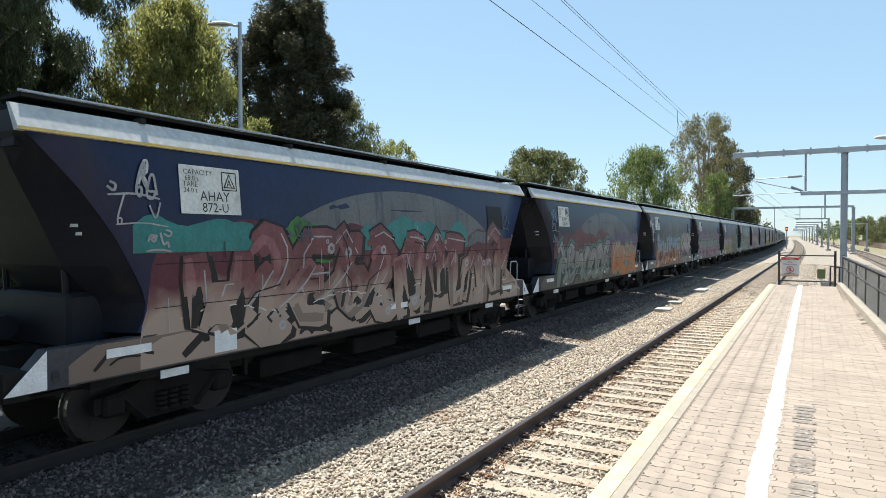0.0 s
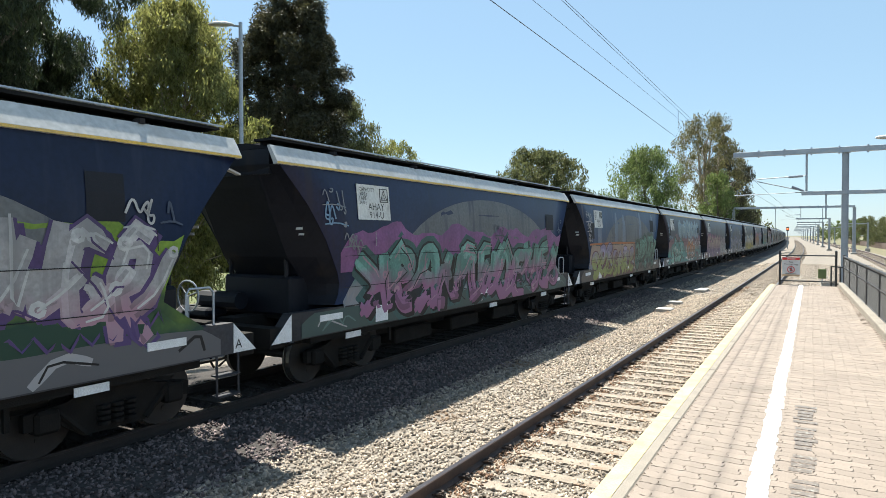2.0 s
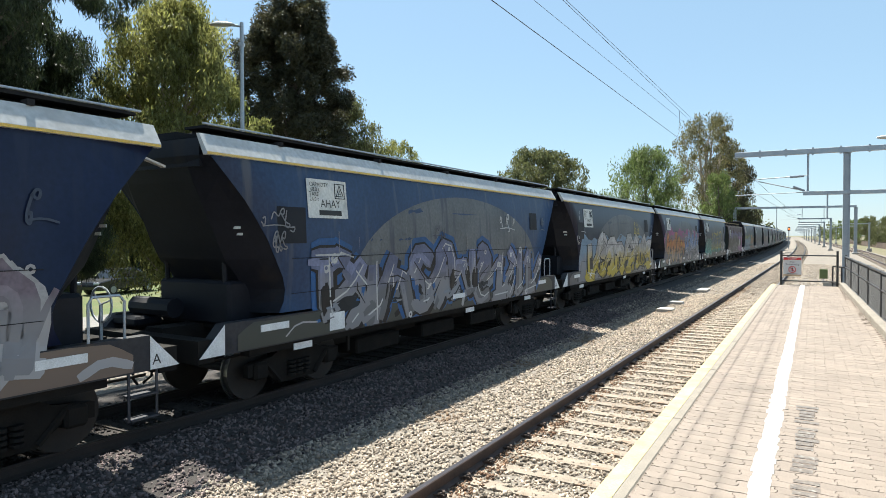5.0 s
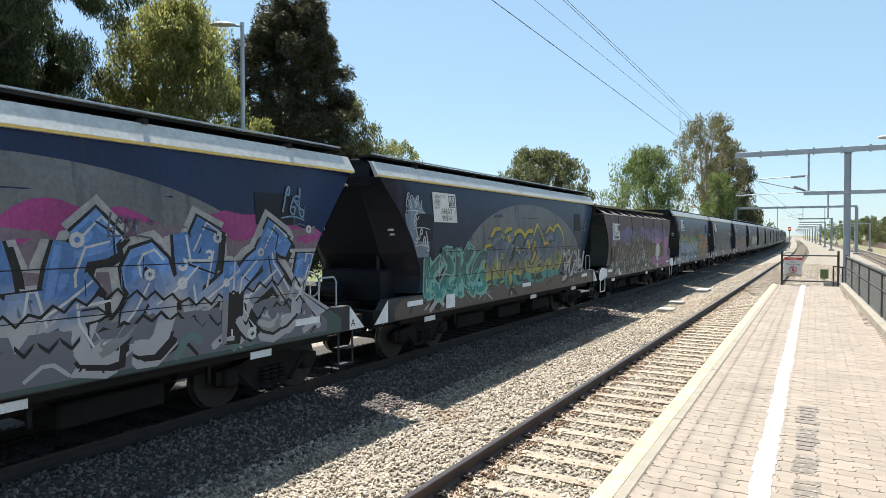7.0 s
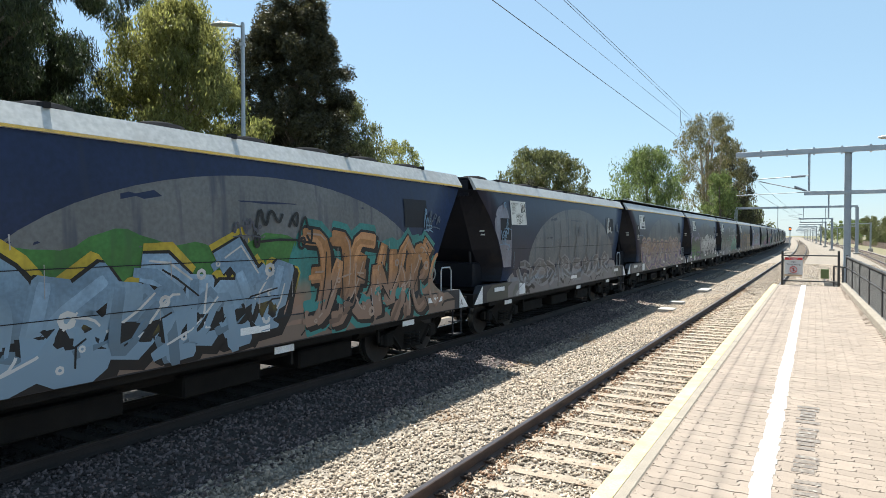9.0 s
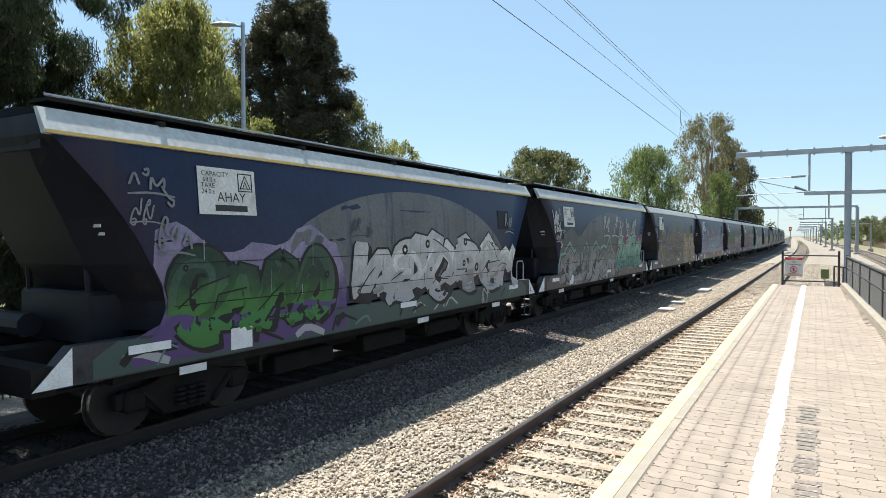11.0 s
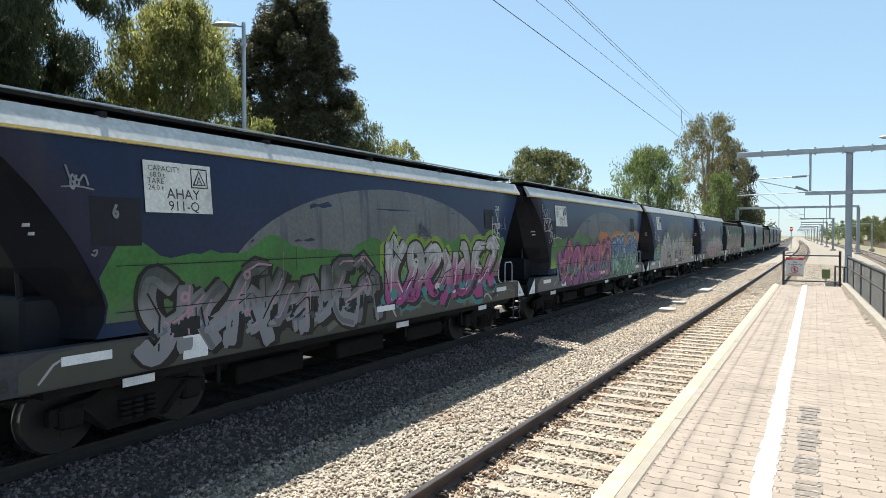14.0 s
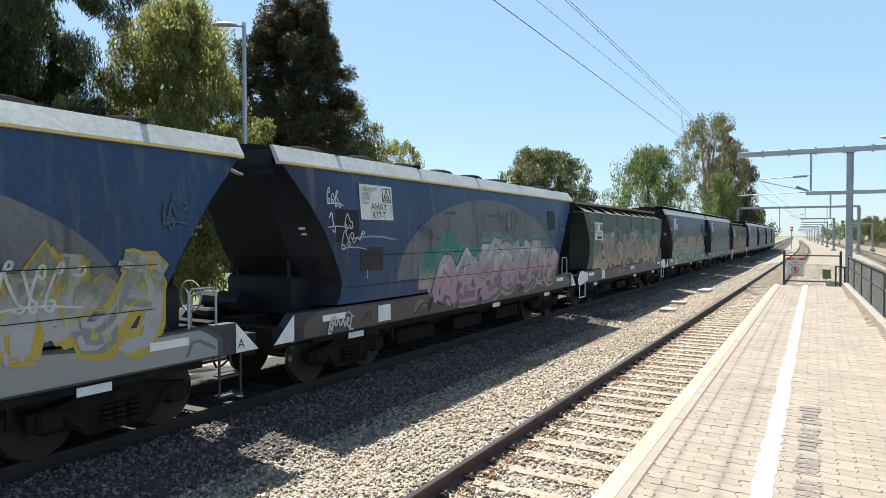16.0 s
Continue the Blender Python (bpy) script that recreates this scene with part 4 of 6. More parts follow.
def under(parent, y0=0):
    """Chutes, centre sill and brake gear below the body."""
    part("centre_sill", B(-0.2, 0.2, -6.9, 6.9, 0.85, 1.25), M_UNDER, parent)
    for y in (-2.4, 0.0, 2.4):
        bm = bmesh.new()
        r = bmesh.ops.create_cone(bm, cap_ends=True, segments=4, radius1=0.5, radius2=1.5, depth=0.95, matrix=Matrix.Translation((0, y, 0.93)) @ Matrix.Rotation(radians(45), 4, "Z"))
        part("discharge_chute", bm, M_UNDER, parent)
    for y in (-2.4, 0.0, 2.4):
        part("discharge_gate", B(-0.95, 0.95, y - 0.75, y + 0.75, 0.3, 0.62, bevel=0.03), M_UNDER, parent)
    part("rigging_beam", B(0.6, 0.75, -3.9, 3.9, 0.55, 0.9), M_UNDER, parent)
    part("brake_reservoir", T([(0.75, 3.4, 0.75), (0.75, 4.3, 0.75)], 0.19, 10), M_UNDER, parent)
    part("brake_pipe", T([(1.05, -6.9, 0.8), (1.05, 6.9, 0.8)], 0.022, 5), M_UNDER, parent)
    for y in (-3.7, 1.2, 3.7):
        part("hanger", B(1.15, 1.2, y - 0.03, y + 0.03, 0.5, 0.92), M_UNDER, parent)
    for e in (-1, 1):
        part("coupler", T([(0, e * 6.9, 0.88), (0, e * 7.44, 0.88)], 0.1, 8), M_UNDER, parent)
        part("brake_hose", T([(0.35, e * 7.18, 0.85), (0.36, e * 7.2, 0.6), (0.3, e * 7.3, 0.5)], 0.02, 5), M_UNDER, parent)


def wheelset_mesh():
    bm = bmesh.new()
    tube(bm, [(-1.05, 0, 0), (1.05, 0, 0)], 0.075, 8)
    for s in (-1, 1):
        tube(bm, [(s * 0.68, 0, 0), (s * 0.71, 0, 0)], 0.49, 28)
        tube(bm, [(s * 0.712, 0, 0), (s * 0.815, 0, 0)], 0.46, 28)
        for k in range(3):
            a = k * math.tau / 3
            tube(bm, [(s * 0.80, 0.25 * math.cos(a), 0.25 * math.sin(a)), (s * 0.825, 0.25 * math.cos(a), 0.25 * math.sin(a))], 0.05, 6)
    me = bpy.data.meshes.new("wheelset")
    bm.to_mesh(me)
    bm.free()
    me.materials.append(M_WHEEL)
    me.materials.append(M_TREAD)
    for p in me.polygons:
        c = p.center
        if math.hypot(c.y, c.z) > 0.44:
            p.material_index = 1
    return me


WHEELSET = wheelset_mesh()


def bogie(parent, yc):
    b = part("bogie", B(-0.95, 0.95, yc - 0.2, yc + 0.2, 0.5, 0.78, bevel=0.03), M_UNDER, parent)
    for s in (-1, 1):
        bm = bmesh.new()
        o = [(-1.12, 0.40), (-1.12, 0.60), (-0.62, 0.66), (-0.4, 0.76), (0.4, 0.76), (0.62, 0.66), (1.12, 0.60), (1.12, 0.40), (0.72, 0.42), (0.42, 0.20), (-0.42, 0.20), (-0.72, 0.42)]
        prism(bm, [(y + yc, z) for y, z in o], 0, s * 0.96, s * 1.06)
        tube(bm, [(s * 1.08, yc - 0.42, 0.24), (s * 1.08, yc - 0.75, 0.58)], 0.04, 5)
        tube(bm, [(s * 1.08, yc + 0.42, 0.24), (s * 1.08, yc + 0.75, 0.58)], 0.04, 5)
        part("side_frame", bm, M_UNDER, b)
        for d in (-0.18, 0.0, 0.18):
            bm = bmesh.new()
            for k in range(4):
                tube(bm, [(s * 1.1, yc + d, 0.29 + k * 0.07), (s * 1.1, yc + d, 0.33 + k * 0.07)], 0.08, 8)
            part("spring", bm, M_UNDER, b)
        for d in (-0.865, 0.865):
            part("axle_box", B(s * 1.0 - 0.13, s * 1.0 + 0.13, yc + d - 0.15, yc + d + 0.15, 0.34, 0.62, bevel=0.04), M_UNDER, b)
    for d in (-0.865, 0.865):
        share("wheelset", WHEELSET, b, pose(0, yc + d, 0.46))
    return b


def end_fittings(parent, e, hopper=True):
    """Deck, steps, handrails and corner plates at one end."""
    deck = part("end_deck", B(-1.35, 1.35, min(e * 5.4, e * 6.15), max(e * 5.4, e * 6.15), 1.18, 1.24), M_UNDER, parent)
    part("headstock", B(-1.35, 1.35, min(e * 6.9, e * 7.17), max(e * 6.9, e * 7.17), 0.85, 1.18), M_UNDER, parent)
    for s in (-1, 1):
        bm = bmesh.new()
        prism(bm, [(e * 6.74, 1.37), (e * 7.18, 0.93), (e * 6.74, 0.93)], 0, s * 1.384, s * 1.392)
        part("corner_plate", bm, M_TAG, parent, "white triangular corner plate with a letter")
        if s > 0:
            lettering("A" if e > 0 else "B", 0.2, M_BLACK, parent, pose(1.397, e * 6.83, 0.99, 90, 0, 90))
        if e > 0:
            part("handrail", T([(s * 1.33, 5.95, 1.24), (s * 1.33, 5.95, 1.85), (s * 1.33, 6.0, 1.93), (s * 1.33, 6.35, 1.93), (s * 1.33, 6.42, 1.85), (s * 1.33, 6.42, 1.24)], 0.018, 6), M_GALV, parent)
            bm = bmesh.new()
            for yy in (6.45, 6.85):
                tube(bm, [(s * 1.36, yy, 0.93), (s * 1.36, yy, 0.3)], 0.02, 5)
            for z in (0.32, 0.62):
                box(bm, s * 1.36 - 0.12, s * 1.36 + 0.05, 6.45, 6.85, z - 0.012, z + 0.012)
            part("step_ladder", bm, M_SILL, parent)
    if hopper:
        for x in (-0.7, 0.7):
            part("end_strut", T([(x, e * 6.1, 1.24), (x, e * 6.2, 3.0)], 0.04, 6), M_ENDS, parent)
        part("end_locker", B(-0.85, 0.85, min(e * 5.3, e * 6.2), max(e * 5.3, e * 6.2), 1.24, 1.95, bevel=0.05), M_ENDS, parent)
        part("air_tank", T([(-1.1, e * 6.45, 1.5), (-0.1, e * 6.45, 1.5)], 0.16, 10), M_ENDS, parent)
        part("equipment_box", B(-1.28, -0.6, min(e * 6.31, e * 6.8), max(e * 6.31, e * 6.8), 1.2, 1.36, bevel=0.04), M_ENDS, parent)
        part("end_stencil", B(1.0, 1.2, min(e * 6.27, e * 6.28), max(e * 6.27, e * 6.28), 2.78, 2.82), M_TAG, parent)
        part("end_stencil", B(1.02, 1.18, min(e * 6.21, e * 6.22), max(e * 6.21, e * 6.22), 2.68, 2.72), M_TAG, parent)
    if e > 0:
        bm = bmesh.new()
        tube(bm, [(0.55 + 0.24 * math.cos(a), 6.6, 1.75 + 0.24 * math.sin(a)) for a in [i * math.tau / 18 for i in range(19)]], 0.016, 5)
        for a in (0.3, 2.4, 4.5):
            tube(bm, [(0.55, 6.6, 1.75), (0.55 + 0.24 * math.cos(a), 6.6, 1.75 + 0.24 * math.sin(a))], 0.012, 5)
        tube(bm, [(0.55, 6.6, 1.75), (0.55, 6.6, 1.2)], 0.025, 5)
        part("brake_wheel", bm, M_GALV, parent)
        bm = bmesh.new()
        prism(bm, [(7.0, 3.8), (7.42, 3.68), (7.42, 3.65), (7.0, 3.77)], 0, 0.72, 0.82)
        hopper and part("end_hatch_plate", bm, M_SILVER, parent, "pale sloping plate at the roof's end")


def sill(parent):
    for s in (-1, 1):
        bm = bmesh.new()
        prism(bm, [(-7.17, 0.92), (7.17, 0.92), (6.74, 1.38), (-6.74, 1.38)], 0, s * 1.2, s * 1.38)
        part("side_sill", bm, M_SILL, parent)
        part("lower_sill", B(min(s * 1.1, s * 1.3), max(s * 1.1, s * 1.3), -6.2, 6.2, 0.8, 0.918), M_UNDER, parent)
        for y in (-5.75, 0.2, 5.6):
            part("reflector", B(min(s * 1.383, s * 1.398), max(s * 1.383, s * 1.398), y - 0.3, y + 0.3, 1.17, 1.28), M_TAG, parent)
        for y in (-5.05, 4.6, 0.9):
            part("reflector", B(min(s * 1.31, s * 1.325), max(s * 1.31, s * 1.325), y - 0.22, y + 0.22, 0.76, 0.87), M_TAG, parent)
        part("data_panel", B(min(s * 1.383, s * 1.396), max(s * 1.383, s * 1.396), -4.45, -4.05, 0.98, 1.3), M_TAG, parent)


def wagon_modern(roof):
    w = empty("grain_wagon")
    for s in (-1, 1):
        v, f = side_sheet(s)
        mesh_ob("side_sheet", v, f, M_NAVY, smooth=True).parent = w
        bm = bmesh.new()
        prism(bm, [(s * 1.25, 3.84), (s * 1.325, 3.85), (s * 1.325, 3.89), (s * 1.16, 4.16), (s * 1.1, 4.16)], 1, -6.98, 6.98)
        part("roof_edge", bm, M_SILVER, w, "dull silver roof edge panel")
        part("stripe", B(min(s * 1.326, s * 1.331), max(s * 1.326, s * 1.331), -6.97, 6.97, 3.85, 3.885), M_STRIPE, w, "yellow stripe along the roof edge")
        for y in np.arange(-5.4, 5.5, 2.7):
            part("roof_bracket", B(min(s * 1.05, s * 1.2), max(s * 1.05, s * 1.2), y - 0.04, y + 0.04, 4.15, 4.22), M_ROOF, w)
    for e in (-1, 1):
        v, f = end_sheet(e)
        mesh_ob("end_sheet", v, f, M_ENDS).parent = w
        part("roof_end", B(-1.04, 1.04, min(e * 6.6, e * 6.88), max(e * 6.6, e * 6.88), 3.7, 4.12), M_ENDS, w)
        end_fittings(w, e)
    bm = bmesh.new()
    prism(bm, [(-1.16, 4.13), (1.16, 4.13), (0.5, 4.24), (-0.5, 4.24)], 1, -6.86, 6.86)
    part("roof", bm, M_ROOF, w)
    if roof == "walkway":
        bm = bmesh.new()
        box(bm, 0.62, 1.05, -6.8, 6.8, 4.27, 4.31)
        for y in np.arange(-6.7, 6.8, 0.3):
            box(bm, 0.66, 0.72, y, y + 0.17, 4.2, 4.27)
        part("walkway", bm, M_ROOF, w)
        part("hatch_cover", B(-0.35, 0.35, -6.3, 6.3, 4.24, 4.34, bevel=0.04), M_ROOF, w)
        part("roof_rail", T([(1.08, -6.85, 4.33), (1.08, 6.85, 4.33)], 0.018, 5), M_GALV, w)
    else:
        for y in np.arange(-5.6, 5.7, 1.6):
            bm = bmesh.new()
            bmesh.ops.create_uvsphere(bm, u_segments=14, v_segments=6, radius=1)
            for q in bm.verts:
                q.co = Vector((q.co.x * 0.45 + 0.45, q.co.y * 0.42 + y, max(q.co.z, 0) * 0.12 + 4.22))
            part("hatch_cover", bm, M_ROOF, w)
    sill(w), under(w)
    for y in (-5.065, 5.065):
        bogie(w, y)
    # livery
    v, f = [], []
    for s in (1, -1):
        k = len(v)
        m = 28
        for i in range(m + 1):
            a = math.pi * i / m
            y = 0.6 * s - math.cos(a) * 4.4
            zt = 1.75 + math.sin(a) * 1.85
            for j in range(7):
                z = 1.75 + (zt - 1.75) * j / 6
                v.append((s * (wide(z) + 0.004), y, z))
        for i in range(m):
            for j in range(6):
                q = (k + i * 7 + j, k + (i + 1) * 7 + j, k + (i + 1) * 7 + j + 1, k + i * 7 + j + 1)
                f.append(q if s > 0 else q[::-1])
    mesh_ob("hill_livery", v, f, M_HILL).parent = w
    stretch_parts(w)
    return w


OLD_Z = [1.42, 1.55, 1.75, 2.0, 2.3, 2.7, 3.1, 3.5]
OLD_Y = [6.25, 6.1, 6.0, 5.95, 5.96, 6.08, 6.28, 6.5]


def wagon_old():
    """Older wagon: upright end bulkheads, saw-toothed eaves and a raised tan roof cover."""
    w = empty("ribbed_grain_wagon")
    tan_cover = surf("tan_roof_cover", (0.26, 0.19, 0.09), (0.17, 0.125, 0.07), 1.2, 0.85, 0.2)
    old_end = surf("dark_green_wagon_end", (0.005, 0.011, 0.009), (0.009, 0.012, 0.012), 0.9, 0.6, 0.05, fine=16, stain=(0.03, 0.022, 0.018), stain_scale=1.2, stain_at=0.56, streak=True)
    old_end.node_tree.nodes["Principled BSDF"].inputs["Specular IOR Level"].default_value = 0.2
    for s in (-1, 1):
        v, f = [], []
        n = 15
        for z, yl in zip(OLD_Z, OLD_Y):
            for i in range(n):
                v.append((s * (wide(z) - 0.002), (2 * i / (n - 1) - 1) * yl, z))
        for a in range(len(OLD_Z) - 1):
            for i in range(n - 1):
                q = (a * n + i, a * n + i + 1, (a + 1) * n + i + 1, (a + 1) * n + i)
                f.append(q if s > 0 else q[::-1])
        mesh_ob("side_sheet", v, f, M_NAVY, smooth=True).parent = w
        bm = bmesh.new()
        prism(bm, [(s * 1.345, 3.5), (s * 1.345, 3.53), (s * 0.92, 3.62), (s * 0.92, 3.5)], 1, -6.5, 6.5)
        part("eave", bm, M_NAVY, w)
        for i in range(9):
            y = -6.4 + i * 1.42
            bm = bmesh.new()
            q = [(s * 1.37, y, 3.545), (s * 1.37, y + 1.38, 3.545), (s * 0.98, y + 1.38, 3.64), (s * 0.98, y + 0.1, 3.8)]
            lo, hi = [bm.verts.new((x, yy, z - 0.03)) for x, yy, z in q], [bm.verts.new(p) for p in q]
            fs = [bm.faces.new(lo[::-1]), bm.faces.new(hi)] + [bm.faces.new((lo[j], lo[(j + 1) % 4], hi[(j + 1) % 4], hi[j])) for j in range(4)]
            bmesh.ops.recalc_face_normals(bm, faces=fs)
            part("eave_plate", bm, M_OLDPLATE, w, "pale weathered saw-tooth eave plate")
        for y in (-4.4, -2.2, 0, 2.2, 4.4):
            v = [(s * (wide(z) + d), y + c, z) for z in OLD_Z for c in (-0.03, 0.03) for d in (-0.01, 0.014)]
            f = []
            for j in range(len(OLD_Z) - 1):
                k = j * 4
                f += [(k + 1, k + 3, k + 7, k + 5), (k, k + 1, k + 5, k + 4), (k + 2, k + 6, k + 7, k + 3)]
            mesh_ob("side_rib", v, f, M_NAVY).parent = w
    for e in (-1, 1):
        v, f = [], []
        xs = [-1, -0.6, -0.58, 0.58, 0.6, 1]
        for z, yl in zip(OLD_Z, OLD_Y):
            for x in xs:
                v.append((x * (wide(z) - 0.013), e * (6.56 if abs(x) < 0.65 else yl - 0.01), z))
        n = len(xs)
        for a in range(len(OLD_Z) - 1):
            for i in range(n - 1):
                q = (a * n + i, a * n + i + 1, (a + 1) * n + i + 1, (a + 1) * n + i)
                f.append(q if e < 0 else q[::-1])
        mesh_ob("end_sheet", v, f, old_end).parent = w
        end_fittings(w, e, False)
        part("end_platform", B(-1.3, 1.3, min(e * 6.2, e * 7.15), max(e * 6.2, e * 7.15), 1.19, 1.25), M_OLDPLATE, w, "weathered grey end platform")
        for s in (-1, 1):
            bm = bmesh.new()
            prism(bm, [(e * 6.2, 1.02), (e * 6.2, 1.3), (e * 6.9, 1.4), (e * 7.1, 1.32), (e * 7.25, 1.1), (e * 7.25, 0.94), (e * 7.0, 0.88)], 0, s * 1.394, s * 1.406)
            part("corner_bracket", bm, M_TAG, w, "white painted corner bracket")
            bm = bmesh.new()
            for yy in (6.4, 7.0):
                tube(bm, [(s * 1.36, e * yy, 0.95), (s * 1.36, e * yy, 0.42)], 0.02, 5)
            tube(bm, [(s * 1.36, e * 6.4, 0.44), (s * 1.36, e * 7.0, 0.44)], 0.02, 5)
            part("step_frame", bm, M_TAG, w)
        part("end_post", T([(-0.75, e * 6.95, 1.25), (-0.75, e * 6.95, 3.5)], 0.05, 6), M_ENDS, w)
        part("end_beam", T([(-0.95, e * 6.95, 3.52), (0.85, e * 6.72, 3.56)], 0.045, 6), M_GALV, w)
        part("roof_hoop", T([(0.8 * math.cos(t), e * 6.5, 3.72 + 0.32 * math.sin(t)) for t in [i * math.pi / 10 for i in range(11)]], 0.035, 6), M_ROOF, w)
        part("air_tank", T([(-1.0, e * 6.75, 1.52), (0.05, e * 6.75, 1.52)], 0.17, 12), surf("dull_green_tank", (0.05, 0.075, 0.045), (0.035, 0.05, 0.035), 3, 0.6), w)
    bm = bmesh.new()
    prism(bm, [(-0.98, 3.5), (0.98, 3.5), (0.93, 3.9), (-0.93, 3.9)], 1, -6.45, 6.45)
    part("roof_coaming", bm, M_ROOF, w)
    bm = bmesh.new()
    prism(bm, [(-1.0, 3.86), (1.0, 3.86), (0.98, 3.95), (0.5, 4.02), (-0.5, 4.02), (-0.98, 3.95)], 1, -6.4, 6.4)
    part("roof_cover", bm, tan_cover, w, "tan canvas roof cover")
    sill(w), under(w)
    for y in (-5.065, 5.065):
        bogie(w, y)
    stretch_parts(w)
    return w


# ---- graffiti: letter-like strokes laid on the side sheets ----
GLYPHS = [
    [[(0.85, 0.85), (0.45, 1.0), (0.12, 0.75), (0.5, 0.5), (0.9, 0.25), (0.5, 0.0), (0.1, 0.15)]],
    [[(0.05, 0.0), (0.45, 1.0), (0.9, 0.0)], [(0.22, 0.38), (0.75, 0.32)]],
    [[(0.92, 0.95), (0.15, 0.92), (0.1, 0.05), (0.95, 0.02)], [(0.15, 0.5), (0.72, 0.5)]],
    [[(0.1, 1.0), (0.15, 0.0)], [(0.9, 1.0), (0.25, 0.48), (0.98, 0.0)]],
    [[(0.0, 1.0), (0.25, 0.02), (0.5, 0.7), (0.75, 0.02), (1.0, 1.0)]],
    [[(0.1, 0.0), (0.1, 1.0), (0.85, 0.0), (0.9, 1.0)]],
    [[(0.12, 0.0), (0.1, 0.95), (0.75, 0.95), (0.8, 0.55), (0.2, 0.5), (0.9, 0.0)]],
    [[(0.5, 1.0), (0.1, 0.7), (0.15, 0.2), (0.55, 0.0), (0.9, 0.3), (0.85, 0.8), (0.5, 1.0)]],
    [[(0.9, 0.9), (0.4, 1.0), (0.08, 0.55), (0.3, 0.05), (0.9, 0.1), (0.88, 0.45), (0.5, 0.45)]],
    [[(0.05, 0.95), (0.95, 0.98)], [(0.5, 0.95), (0.42, 0.0)]],
]
PAINTS = {}


def paint(c1, c2=None):
    """Sprayed paint that fades from c1 at the top to c2 below."""
    c2 = c2 or c1
    c1, c2 = tuple(v * 0.79 for v in c1), tuple(v * 0.79 for v in c2)
    key = (c1, c2)
    if key in PAINTS:
        return PAINTS[key]
    m = surf("spray_paint_%d" % len(PAINTS), c1, tuple(v * 0.68 for v in c1), 1.6, 0.5, fine=18, stain=tuple(v * 0.6 + 0.012 for v in c1), stain_scale=1.3, stain_at=0.54, streak=True)
    nt = m.node_tree
    b = nt.nodes["Principled BSDF"]
    b.inputs["Roughness"].default_value = 0.4
    b.inputs["Specular IOR Level"].default_value = 0.28
    src = b.inputs["Base Color"].links[0].from_socket
    co = nt.nodes.new("ShaderNodeTexCoord")
    sp = nt.nodes.new("ShaderNodeSeparateXYZ")
    nt.links.new(co.outputs["Object"], sp.inputs[0])
    nz = nt.nodes.new("ShaderNodeTexNoise")
    nz.inputs["Scale"].default_value = 1.7
    nt.links.new(co.outputs["Object"], nz.inputs["Vector"])
    ad = nt.nodes.new("ShaderNodeMath")
    ad.operation = "MULTIPLY_ADD"
    ad.inputs[1].default_value = 1.3
    nt.links.new(nz.outputs["Fac"], ad.inputs[0]), nt.links.new(sp.outputs["Z"], ad.inputs[2])
    mr = nt.nodes.new("ShaderNodeMapRange")
    mr.inputs[1].default_value, mr.inputs[2].default_value = 2.2, 2.75
    nt.links.new(ad.outputs[0], mr.inputs[0])
    mx = nt.nodes.new("ShaderNodeMix")
    mx.data_type = "RGBA"
    mx.inputs[6].default_value = (*c2, 1)
    nt.links.new(mr.outputs[0], mx.inputs[0]), nt.links.new(src, mx.inputs[7])
    nt.links.new(mx.outputs[2], b.inputs["Base Color"])
    PAINTS[key] = m
    return m


def chaikin(p, n=2):
    for _ in range(n):
        q = [p[0]]
        for a, b in zip(p, p[1:]):
            q += [(a[0] * 0.75 + b[0] * 0.25, a[1] * 0.75 + b[1] * 0.25), (a[0] * 0.25 + b[0] * 0.75, a[1] * 0.25 + b[1] * 0.75)]
        p = q + [p[-1]]
    return p


